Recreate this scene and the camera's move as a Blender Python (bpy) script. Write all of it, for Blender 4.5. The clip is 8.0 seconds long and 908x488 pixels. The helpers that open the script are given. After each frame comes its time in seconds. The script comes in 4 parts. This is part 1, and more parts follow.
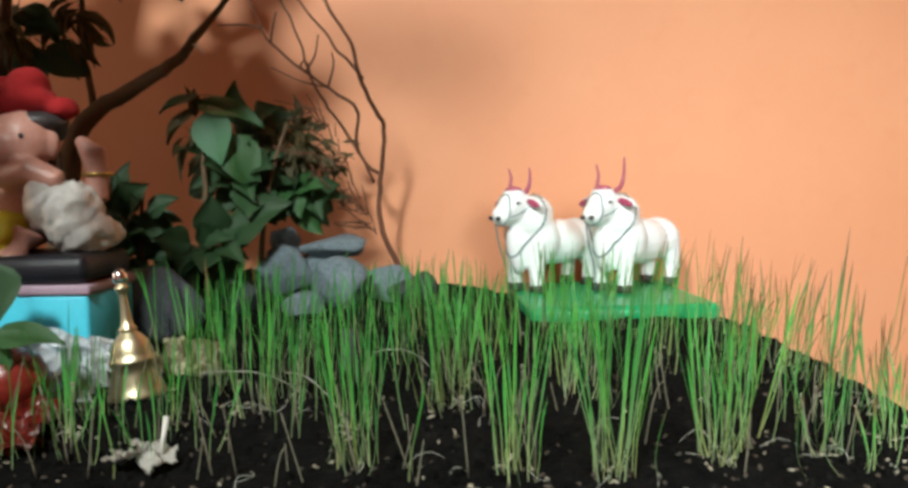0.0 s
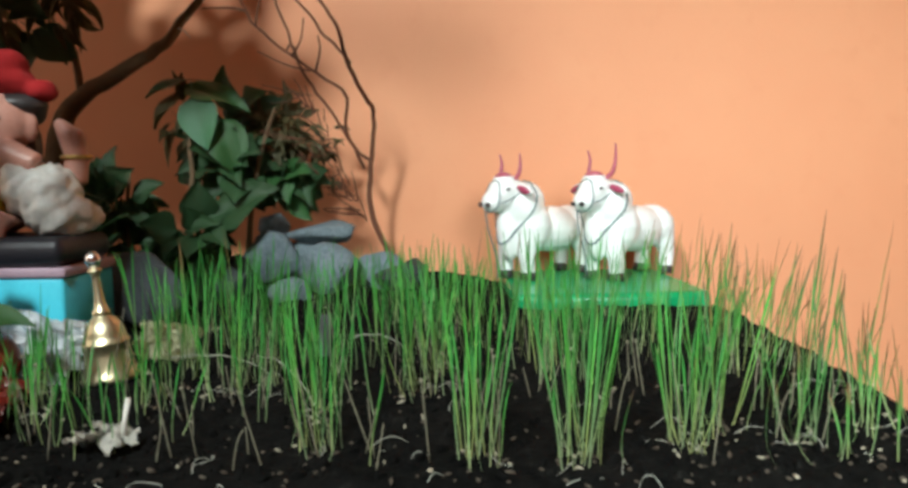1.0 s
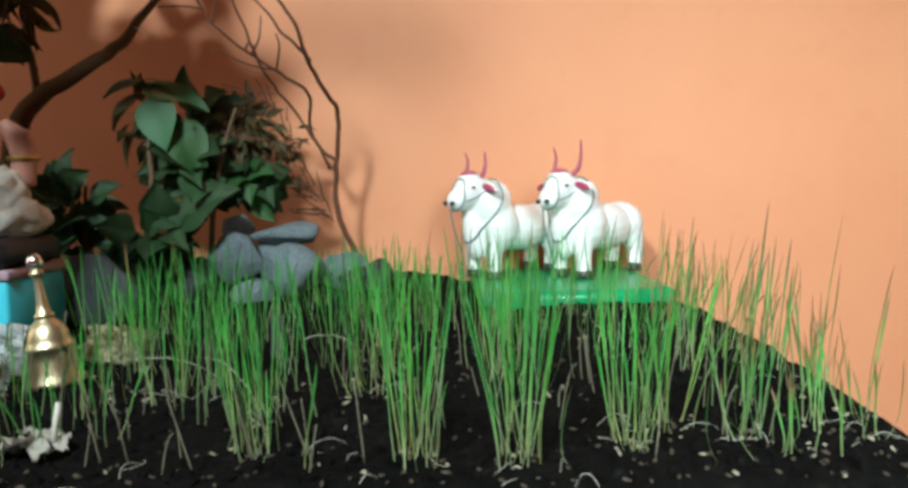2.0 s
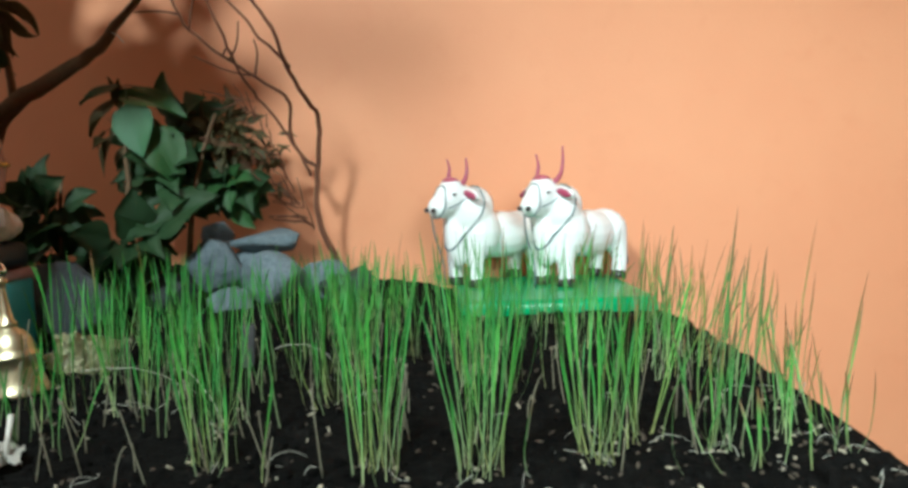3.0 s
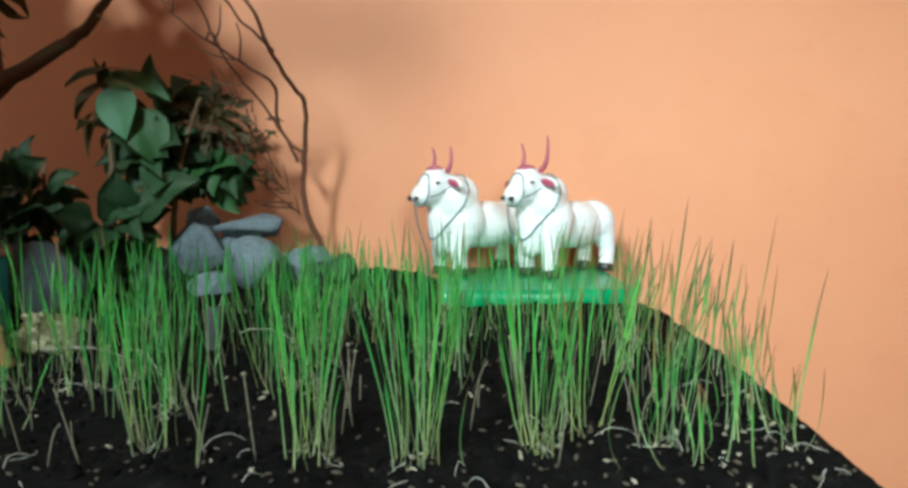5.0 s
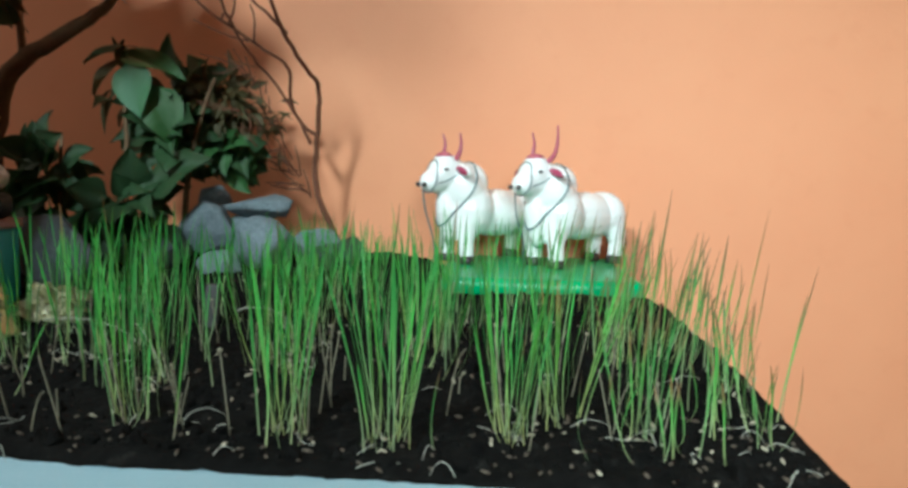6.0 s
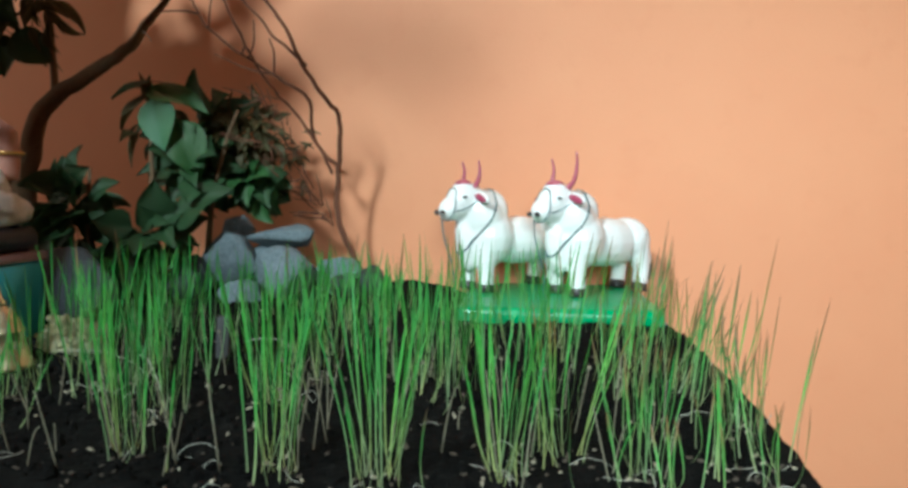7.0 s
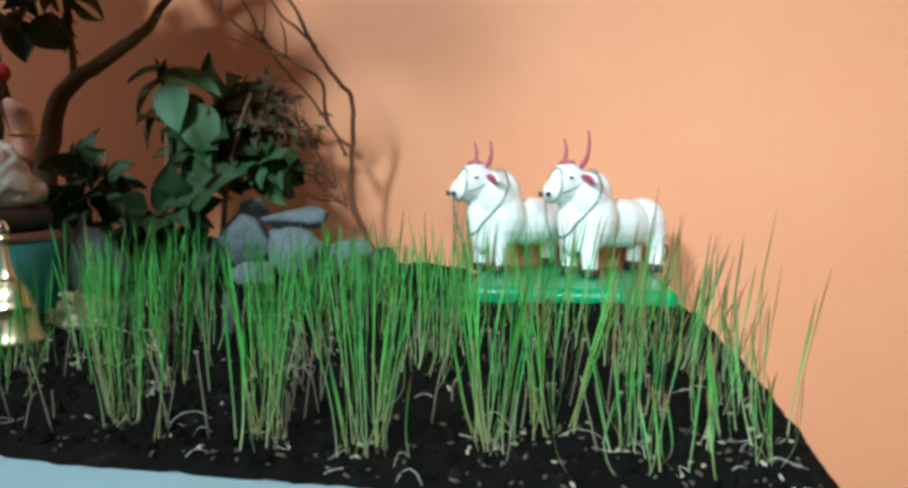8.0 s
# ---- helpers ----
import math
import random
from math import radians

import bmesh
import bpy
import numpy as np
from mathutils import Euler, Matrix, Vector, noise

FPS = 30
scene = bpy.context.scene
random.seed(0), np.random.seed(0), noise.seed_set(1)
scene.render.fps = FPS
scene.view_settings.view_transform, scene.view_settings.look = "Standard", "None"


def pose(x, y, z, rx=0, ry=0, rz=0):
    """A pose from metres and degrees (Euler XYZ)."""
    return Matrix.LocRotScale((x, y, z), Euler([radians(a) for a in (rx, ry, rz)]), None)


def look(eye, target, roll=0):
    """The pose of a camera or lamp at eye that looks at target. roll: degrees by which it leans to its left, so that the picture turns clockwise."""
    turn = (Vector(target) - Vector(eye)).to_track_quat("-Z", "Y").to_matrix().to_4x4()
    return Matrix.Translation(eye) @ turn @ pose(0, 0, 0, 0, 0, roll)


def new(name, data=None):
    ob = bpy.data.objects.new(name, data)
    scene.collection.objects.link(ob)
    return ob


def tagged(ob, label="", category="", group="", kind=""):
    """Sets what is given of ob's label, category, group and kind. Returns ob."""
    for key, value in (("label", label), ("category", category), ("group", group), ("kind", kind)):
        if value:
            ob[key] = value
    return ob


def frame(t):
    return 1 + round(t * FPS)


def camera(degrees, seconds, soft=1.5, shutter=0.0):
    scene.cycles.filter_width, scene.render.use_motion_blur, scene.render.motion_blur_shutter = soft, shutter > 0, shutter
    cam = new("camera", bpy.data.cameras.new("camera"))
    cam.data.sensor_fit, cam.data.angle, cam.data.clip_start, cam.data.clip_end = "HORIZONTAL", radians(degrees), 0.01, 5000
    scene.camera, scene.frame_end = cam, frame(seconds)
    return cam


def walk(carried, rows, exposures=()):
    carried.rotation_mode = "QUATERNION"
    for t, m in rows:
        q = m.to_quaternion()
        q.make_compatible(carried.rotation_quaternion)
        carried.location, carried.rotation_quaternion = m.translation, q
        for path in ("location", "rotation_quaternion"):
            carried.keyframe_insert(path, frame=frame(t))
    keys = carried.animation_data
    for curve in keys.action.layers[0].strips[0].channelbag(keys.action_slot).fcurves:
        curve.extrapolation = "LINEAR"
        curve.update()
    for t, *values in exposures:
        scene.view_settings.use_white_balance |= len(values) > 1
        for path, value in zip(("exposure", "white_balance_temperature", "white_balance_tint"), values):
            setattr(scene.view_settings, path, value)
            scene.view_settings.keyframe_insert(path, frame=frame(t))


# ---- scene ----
from mathutils.bvhtree import BVHTree

cam = camera(63.9, 8.0, soft=3.3)
PATH = [
    (0, (0.094, 0.022, 1.084), (0.093, 2.016, 0.925), -0.9),
    (0.5, (0.107, 0.028, 1.079), (0.109, 2.02, 0.908), -0.6),
    (1, (0.124, 0.031, 1.076), (0.086, 2.022, 0.896), -0.8),
    (1.5, (0.142, 0.035, 1.071), (0.117, 2.026, 0.891), -1.3),
    (3, (0.179, 0.05, 1.07), (0.164, 2.044, 0.915), -1.4),
    (3.5, (0.185, 0.053, 1.067), (0.149, 2.046, 0.902), -1.2),
    (4, (0.196, 0.058, 1.064), (0.148, 2.05, 0.892), -1.2),
    (4.5, (0.21, 0.057, 1.065), (0.159, 2.05, 0.901), -0.9),
    (6, (0.253, 0.058, 1.064), (0.099, 2.041, 0.855), 1.4),
    (6.5, (0.27, 0.064, 1.065), (0.015, 2.041, 0.898), 0.9),
    (7, (0.283, 0.069, 1.069), (0.004, 2.044, 0.923), 0.6),
    (7.5, (0.297, 0.073, 1.064), (-0.055, 2.038, 0.942), 0.3),
    (8, (0.308, 0.076, 1.055), (-0.06, 2.035, 0.888), 0.3),
]
walk(cam, [(t, look(eye, target, roll)) for t, eye, target, roll in PATH], [(0.0, 0.0, 6560, 9), (1.5, 0.0, 6260, 5), (4.0, 0.02, 6020, 1), (6.5, -0.1, 5860, 0), (8.0, -0.04, 5790, 0)])

KEY, SECOND, SIDE_FILL = 111.0, 95.0, 6.5

# ---- world and light ----
world = bpy.data.worlds.new("world")
scene.world = world
world.use_nodes = True
sky = world.node_tree.nodes.new("ShaderNodeTexSky")
sky.sky_type, sky.sun_disc, sky.sun_elevation, sky.sun_rotation = "NISHITA", False, radians(40), radians(200)
world.node_tree.links.new(sky.outputs[0], world.node_tree.nodes["Background"].inputs[0])
world.node_tree.nodes["Background"].inputs[1].default_value = 0.05


def lamp(name, kind, m, energy, color, **more):
    data = bpy.data.lights.new(name, kind)
    data.energy, data.color = energy, color
    ob = new(name, data)
    ob.matrix_world = m
    return data


# unseen key spot above the display, plus two added fill lights
key = lamp("unseen_spot", "SPOT", look((-0.28, -0.40, 1.93), (0.20, 1.10, 1.06)), KEY, (0.92, 1.0, 0.98))
key.spot_size, key.spot_blend, key.shadow_soft_size = radians(84), 1.0, 0.085
# unseen second spot, added behind the viewer to brighten the lower right wall
second = lamp("unseen_spot", "SPOT", look((0.52, -0.60, 1.42), (0.78, 1.10, 0.70)), SECOND, (0.92, 1.0, 0.98))
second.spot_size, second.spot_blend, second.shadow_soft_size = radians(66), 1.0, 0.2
# added warm area light that lifts the shaded left side; no source is seen
side_fill = lamp("side_fill_light", "AREA", look((-1.69, 0.35, 1.45), (0.0, 0.62, 1.0)), SIDE_FILL, (1.0, 0.78, 0.58))
side_fill.shape, side_fill.size, side_fill.size_y = "RECTANGLE", 0.85, 0.85


# ---- materials ----
class Nodes:
    """A Principled material and short ways to wire it."""

    def __init__(self, name, rough=0.6, metal=0.0):
        self.m = bpy.data.materials.new(name)
        self.m.use_nodes = True
        self.t = self.m.node_tree
        self.b = self.t.nodes["Principled BSDF"]
        self.b.inputs["Roughness"].default_value = rough
        self.b.inputs["Metallic"].default_value = metal
        self.pos = self.add("ShaderNodeTexCoord").outputs["Object"]

    def add(self, kind, **inputs):
        n = self.t.nodes.new(kind)
        for k, v in inputs.items():
            self.put(n.inputs[k.replace("_", " ")], v)
        return n

    def put(self, socket, v):
        if isinstance(v, bpy.types.NodeSocket):
            self.t.links.new(v, socket)
        else:
            socket.default_value = v

    def noise(self, scale, detail=4.0, rough=0.6):
        return self.add("ShaderNodeTexNoise", Vector=self.pos, Scale=scale, Detail=detail, Roughness=rough).outputs["Fac"]

    def ramp(self, fac, *stops):
        n = self.add("ShaderNodeValToRGB", Fac=fac)
        e = n.color_ramp.elements
        while len(e) < len(stops):
            e.new(0.5)
        for el, (p, c) in zip(e, stops):
            el.position, el.color = p, (*c, 1)
        return n.outputs["Color"]

    def mix(self, fac, a, b, how="MIX"):
        n = self.t.nodes.new("ShaderNodeMix")
        n.data_type, n.blend_type = "RGBA", how
        self.put(n.inputs["Factor"], fac)
        for s, v in ((n.inputs[6], a), (n.inputs[7], b)):
            self.put(s, v if isinstance(v, bpy.types.NodeSocket) else (*v, 1))
        return n.outputs[2]

    def color(self, v):
        self.put(self.b.inputs["Base Color"], v if isinstance(v, bpy.types.NodeSocket) else (*v, 1))
        return self

    def bump(self, height, strength, distance):
        n = self.add("ShaderNodeBump", Height=height, Strength=strength, Distance=distance)
        self.put(self.b.inputs["Normal"], n.outputs["Normal"])
        return self


def plain(name, dark, light, rough=0.6, metal=0.0, coarse=40.0, fine=300.0, bump=0.0006, random_tone=0.0):
    """Two tones mixed at two scales, with a fine relief."""
    n = Nodes(name, rough, metal)
    c = n.mix(n.noise(coarse), dark, light)
    c = n.mix(0.35, c, n.ramp(n.noise(fine), (0.35, dark), (0.65, light)))
    if random_tone:
        r = n.add("ShaderNodeObjectInfo").outputs["Random"]
        g = n.ramp(r, (0.0, (1 - random_tone,) * 3), (1.0, (1.0, 1.0, 1.0)))
        c = n.mix(1.0, c, g, "MULTIPLY")
    n.color(c)
    n.bump(n.noise(fine), 0.6, bump)
    return n


def make_wall():
    n = Nodes("orange_wall_paint", 0.62)
    c = n.mix(n.ramp(n.noise(3.2, 3), (0.35, (0, 0, 0)), (0.7, (1, 1, 1))), (0.75, 0.315, 0.16), (0.78, 0.348, 0.18))
    c = n.mix(n.ramp(n.noise(24, 6), (0.55, (0, 0, 0)), (0.8, (0.35, 0.35, 0.35))), c, (0.69, 0.27, 0.13))
    n.color(c)
    n.bump(n.noise(180, 5), 0.25, 0.0015)
    return n.m


def make_soil():
    n = Nodes("dark_soil", 0.95)
    n.b.inputs["Specular IOR Level"].default_value = 0.05
    c = n.ramp(n.noise(90, 8, 0.7), (0.3, (0.003, 0.003, 0.003)), (0.58, (0.008, 0.008, 0.0075)), (0.82, (0.045, 0.043, 0.038)))
    c = n.mix(n.ramp(n.noise(14, 3), (0.4, (0, 0, 0)), (0.7, (0.5, 0.5, 0.5))), c, (0.013, 0.012, 0.011))
    n.color(c)
    n.bump(n.noise(260, 8, 0.75), 1.0, 0.003)
    return n.m


def make_grass(name, *tip):
    n = Nodes(name, 0.5)
    uv = n.add("ShaderNodeUVMap")
    uv.uv_map = "along"
    along = n.add("ShaderNodeSeparateXYZ", Vector=uv.outputs["UV"])
    c = n.ramp(along.outputs["Y"], (0.0, (0.31, 0.36, 0.20)), (0.30, (0.20, 0.36, 0.13)), (0.54, (0.10, 0.35, 0.075)), *tip)
    tone = n.ramp(along.outputs["X"], (0.0, (0.6, 0.66, 0.66)), (0.5, (1, 1, 1)), (1.0, (1.25, 1.15, 0.8)))
    c = n.mix(1.0, c, tone, "MULTIPLY")
    n.color(c)
    t = n.add("ShaderNodeBsdfTranslucent", Color=c)
    mix = n.add("ShaderNodeMixShader", Fac=0.24)
    n.t.links.new(n.b.outputs[0], mix.inputs[1])
    n.t.links.new(t.outputs[0], mix.inputs[2])
    n.t.links.new(mix.outputs[0], n.t.nodes["Material Output"].inputs["Surface"])
    return n.m


def make_leaf(name, dark, light, rough=0.38):
    n = plain(name, dark, light, rough, 0, 30, 220, 0.0005, 0.35)
    t = n.add("ShaderNodeBsdfTranslucent", Color=(*light, 1))
    mix = n.add("ShaderNodeMixShader", Fac=0.18)
    n.t.links.new(n.b.outputs[0], mix.inputs[1])
    n.t.links.new(t.outputs[0], mix.inputs[2])
    n.t.links.new(mix.outputs[0], n.t.nodes["Material Output"].inputs["Surface"])
    return n.m


WALL, SOIL = make_wall(), make_soil()
GRASS = make_grass("wheat_shoot", (0.80, (0.05, 0.31, 0.055)), (1.0, (0.08, 0.23, 0.05)))
# brown in these tips stands in for backlight off the orange wall
BACKLITGRASS = make_grass("backlit_tip_shoot", (0.70, (0.10, 0.25, 0.06)), (0.82, (0.17, 0.16, 0.06)), (1.0, (0.24, 0.11, 0.055)))
PLASTER = plain("white_ceiling_paint", (0.72, 0.71, 0.68), (0.8, 0.79, 0.76), 0.8, 0, 4, 90).m
TILE = plain("grey_floor_tile", (0.28, 0.27, 0.25), (0.38, 0.36, 0.34), 0.35, 0, 5, 60).m
TABLEWOOD = plain("brown_table_wood", (0.12, 0.06, 0.03), (0.24, 0.13, 0.07), 0.5, 0, 8, 120).m
CLOTH = plain("pale_blue_sheet", (0.22, 0.36, 0.42), (0.34, 0.48, 0.55), 0.45, 0, 30, 900, 0.0004).m
OXWHITE = plain("white_enamel", (0.82, 0.84, 0.84), (0.90, 0.91, 0.90), 0.28, 0, 60, 400, 0.0002).m
OXPINK = plain("pink_enamel", (0.32, 0.05, 0.09), (0.56, 0.16, 0.22), 0.3, 0, 120, 500, 0.0002).m
OXEAR = plain("dark_pink_enamel", (0.30, 0.03, 0.08), (0.44, 0.07, 0.14), 0.35, 0, 120, 500, 0.0002).m
OXDARK = plain("black_enamel", (0.02, 0.018, 0.018), (0.06, 0.05, 0.05), 0.35, 0, 100, 500, 0.0002).m
OXROPE = plain("dark_painted_rope", (0.05, 0.10, 0.11), (0.14, 0.22, 0.24), 0.6, 0, 200, 900, 0.0003).m
BASEGREEN = plain("green_plastic", (0.005, 0.30, 0.10), (0.01, 0.42, 0.15), 0.3, 0, 30, 300, 0.0002).m
BRASS = plain("polished_brass", (0.60, 0.52, 0.32), (0.78, 0.70, 0.48), 0.40, 1.0, 60, 400, 0.0003).m
STEEL = plain("bright_steel", (0.72, 0.72, 0.72), (0.85, 0.85, 0.86), 0.18, 1.0, 60, 400, 0.0002).m
FOIL = plain("silver_foil", (0.82, 0.86, 0.90), (0.93, 0.95, 0.97), 0.22, 0.05, 60, 300, 0.001).m
GOLDFOIL = plain("gold_foil", (0.72, 0.70, 0.48), (0.88, 0.86, 0.70), 0.32, 0.3, 60, 300, 0.001).m
STONE = plain("grey_stone", (0.08, 0.115, 0.135), (0.30, 0.37, 0.41), 0.85, 0, 45, 260, 0.006, 0.35).m
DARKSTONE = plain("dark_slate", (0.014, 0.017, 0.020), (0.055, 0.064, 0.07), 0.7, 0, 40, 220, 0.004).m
BARK = plain("dark_bark", (0.08, 0.05, 0.026), (0.21, 0.13, 0.068), 0.85, 0, 60, 400, 0.002).m
TWIG = plain("brown_twig", (0.08, 0.028, 0.014), (0.19, 0.072, 0.036), 0.8, 0, 60, 500, 0.001).m
LEAFA = make_leaf("broad_green_leaf", (0.03, 0.12, 0.05), (0.06, 0.20, 0.09))
LEAFB = make_leaf("dark_green_leaf", (0.022, 0.060, 0.022), (0.05, 0.115, 0.045), 0.5)
LEAFC = make_leaf("olive_brown_leaf", (0.06, 0.05, 0.02), (0.13, 0.12, 0.045), 0.6)
LEAFD = make_leaf("fresh_green_leaf", (0.03, 0.10, 0.03), (0.06, 0.17, 0.05), 0.45)
IDOLPINK = plain("pink_painted_clay", (0.48, 0.22, 0.17), (0.62, 0.34, 0.27), 0.4, 0, 40, 300, 0.0003).m
IDOLWHITE = plain("white_painted_clay", (0.50, 0.49, 0.45), (0.74, 0.72, 0.68), 0.3, 0, 90, 250, 0.002).m
IDOLYELLOW = plain("yellow_painted_clay", (0.55, 0.42, 0.02), (0.75, 0.62, 0.06), 0.4, 0, 60, 300, 0.001).m
IDOLRED = plain("red_cloth", (0.20, 0.002, 0.003), (0.36, 0.004, 0.006), 0.9, 0, 50, 700, 0.001).m
IDOLGOLD = plain("gold_paint", (0.50, 0.32, 0.08), (0.75, 0.55, 0.2), 0.35, 0.8, 80, 300, 0.0003).m
CUSHION = plain("black_satin", (0.005, 0.005, 0.008), (0.014, 0.013, 0.019), 0.42, 0, 30, 500, 0.0008).m
BOXBLUE = plain("turquoise_board", (0.04, 0.46, 0.62), (0.08, 0.60, 0.74), 0.5, 0, 20, 300, 0.0003).m
BOXMAUVE = plain("mauve_board", (0.30, 0.20, 0.26), (0.42, 0.30, 0.36), 0.6, 0, 20, 300, 0.0003).m
FRUITRED = plain("dark_red_skin", (0.11, 0.008, 0.006), (0.26, 0.03, 0.018), 0.3, 0, 50, 250, 0.0005).m
LITTER = plain("brown_plant_litter", (0.035, 0.026, 0.018), (0.11, 0.085, 0.06), 0.8, 0, 90, 500, 0.0006).m
HUSK = plain("pale_seed_husk", (0.28, 0.25, 0.18), (0.48, 0.44, 0.33), 0.7, 0, 90, 500, 0.0006).m
PETAL = plain("dried_pale_petal", (0.55, 0.52, 0.46), (0.76, 0.73, 0.66), 0.7, 0, 120, 500, 0.001).m
STALK = plain("withered_stalk", (0.13, 0.12, 0.08), (0.27, 0.25, 0.17), 0.7, 0, 120, 600, 0.0004).m
STRAW = plain("pale_rootlet", (0.36, 0.36, 0.30), (0.56, 0.56, 0.48), 0.7, 0, 120, 600, 0.0005).m


# ---- mesh helpers ----
def finish(bm, name, smooth=True):
    me = bpy.data.meshes.new(name)
    bmesh.ops.recalc_face_normals(bm, faces=bm.faces)
    bm.to_mesh(me)
    bm.free()
    if smooth:
        me.polygons.foreach_set("use_smooth", [True] * len(me.polygons))
    return me


def part(name, bm, material, parent=None, label="", smooth=True):
    me = bm if isinstance(bm, bpy.types.Mesh) else finish(bm, name, smooth)
    if not me.materials:
        me.materials.append(material)
    ob = new(name, me)
    ob.parent = parent
    if label:
        tagged(ob, label)
    return ob


def thing(name, label, category, group="", at=(0, 0, 0)):
    ob = new(name)
    ob.location = at
    ob.empty_display_size = 0.02
    return tagged(ob, label, category, group)


def box(x0, x1, y0, y1, z0, z1, bevel=0.0, bm=None, segments=2):
    bm = bm or bmesh.new()
    made = bmesh.ops.create_cube(bm, size=1.0, matrix=Matrix.LocRotScale(((x0 + x1) / 2, (y0 + y1) / 2, (z0 + z1) / 2), None, (x1 - x0, y1 - y0, z1 - z0)))
    if bevel:
        edges = {e for v in made["verts"] for e in v.link_edges}
        bmesh.ops.bevel(bm, geom=list(edges), offset=bevel, segments=segments, affect="EDGES", profile=0.5)
    return bm


def ball(bm, c, r, turn=(0, 0, 0), seg=16):
    m = Matrix.LocRotScale(c, Euler([radians(a) for a in turn]), r if hasattr(r, "__len__") else (r, r, r))
    bmesh.ops.create_uvsphere(bm, u_segments=seg, v_segments=max(6, seg // 2), radius=1.0, matrix=m)
    return bm


def tube(bm, pts, radii, sides=8, cap=True):
    """A tapering tube along points."""
    pts = [Vector(p) for p in pts]
    if not hasattr(radii, "__len__"):
        radii = [radii] * len(pts)
    rings, up = [], Vector((0.31, 0.17, 0.93))
    for i, p in enumerate(pts):
        d = (pts[min(i + 1, len(pts) - 1)] - pts[max(i - 1, 0)]).normalized()
        if abs(d.dot(up)) > 0.97:
            up = Vector((0.93, 0.3, 0.1))
        a = d.cross(up).normalized()
        b = d.cross(a)
        rings.append([bm.verts.new(p + radii[i] * (math.cos(k * math.tau / sides) * a + math.sin(k * math.tau / sides) * b)) for k in range(sides)])
    for r, s in zip(rings, rings[1:]):
        for k in range(sides):
            bm.faces.new((r[k], r[(k + 1) % sides], s[(k + 1) % sides], s[k]))
    if cap:
        bm.faces.new(rings[0][::-1])
        bm.faces.new(rings[-1])
    return bm


def spline(pts, n=4):
    """Points on a smooth curve through pts."""
    p = [Vector(q) for q in pts]
    p = [2 * p[0] - p[1], *p, 2 * p[-1] - p[-2]]
    out = []
    for a, b, c, d in zip(p, p[1:], p[2:], p[3:]):
        for k in range(n):
            t = k / n
            out.append(0.5 * (2 * b + (c - a) * t + (2 * a - 5 * b + 4 * c - d) * t * t + (3 * b - a - 3 * c + d) * t ** 3))
    return out + [p[-2]]


def taper(n, r0, r1):
    return [r0 + (r1 - r0) * i / (n - 1) for i in range(n)]


def lathe(profile, sides=32, bm=None):
    bm = bm or bmesh.new()
    rings = [[bm.verts.new((r * math.cos(k * math.tau / sides), r * math.sin(k * math.tau / sides), z)) for k in range(sides)] for r, z in profile]
    for r, s in zip(rings, rings[1:]):
        for k in range(sides):
            bm.faces.new((r[k], r[(k + 1) % sides], s[(k + 1) % sides], s[k]))
    return bm


def melt(bm, voxel, smooth=3):
    """Fuses overlapping bodies into one skin; returns a mesh."""
    me = finish(bm, "melt")
    ob = new("melt", me)
    r = ob.modifiers.new("fuse", "REMESH")
    r.mode, r.voxel_size = "VOXEL", voxel
    s = ob.modifiers.new("soften", "SMOOTH")
    s.iterations, s.factor = smooth, 0.5
    out = bpy.data.meshes.new_from_object(ob.evaluated_get(bpy.context.evaluated_depsgraph_get()))
    bpy.data.objects.remove(ob)
    bpy.data.meshes.remove(me)
    return out


def gather(pieces, name):
    """One mesh out of (mesh or bmesh, material) pieces, each keeping its material."""
    bm, mats = bmesh.new(), []
    for piece, material in pieces:
        me = piece if isinstance(piece, bpy.types.Mesh) else finish(piece, "piece")
        if material not in mats:
            mats.append(material)
        n = len(bm.faces)
        bm.from_mesh(me)
        bm.faces.ensure_lookup_table()
        for f in bm.faces[n:]:
            f.material_index, f.smooth = mats.index(material), True
        bpy.data.meshes.remove(me)
    me = bpy.data.meshes.new(name)
    bm.to_mesh(me)
    bm.free()
    for m in mats:
        me.materials.append(m)
    return me


def lump(c, r, seed, rough=0.25, sub=3, flat=0.0, planes=0):
    """A stone-like lump."""
    bm = bmesh.new()
    bmesh.ops.create_icosphere(bm, subdivisions=sub, radius=1.0)
    o = Vector((seed * 7.31, seed * 3.17, seed * 1.7))
    rnd = random.Random(seed)
    cuts = [(Vector((rnd.gauss(0, 1), rnd.gauss(0, 1), rnd.gauss(0, 1))).normalized(), rnd.uniform(0.56, 0.86)) for _ in range(planes)]
    for v in bm.verts:
        d = 1 + rough * noise.noise(v.co * 1.3 + o) + rough * 0.35 * noise.noise(v.co * 3.7 + o)
        if flat:
            d = min(d, 1 + flat - 0.3 * abs(noise.noise(o + v.co * 0.6)))
        for n, k in cuts:
            along = v.co.dot(n) * d
            if along > k:
                d *= k / along * (1 + 0.02 * noise.noise(v.co * 6 + o))
        d += 0.02 * noise.noise(v.co * 9 + o)
        v.co = Vector((v.co.x * r[0], v.co.y * r[1], v.co.z * r[2])) * d + Vector(c)
    return bm


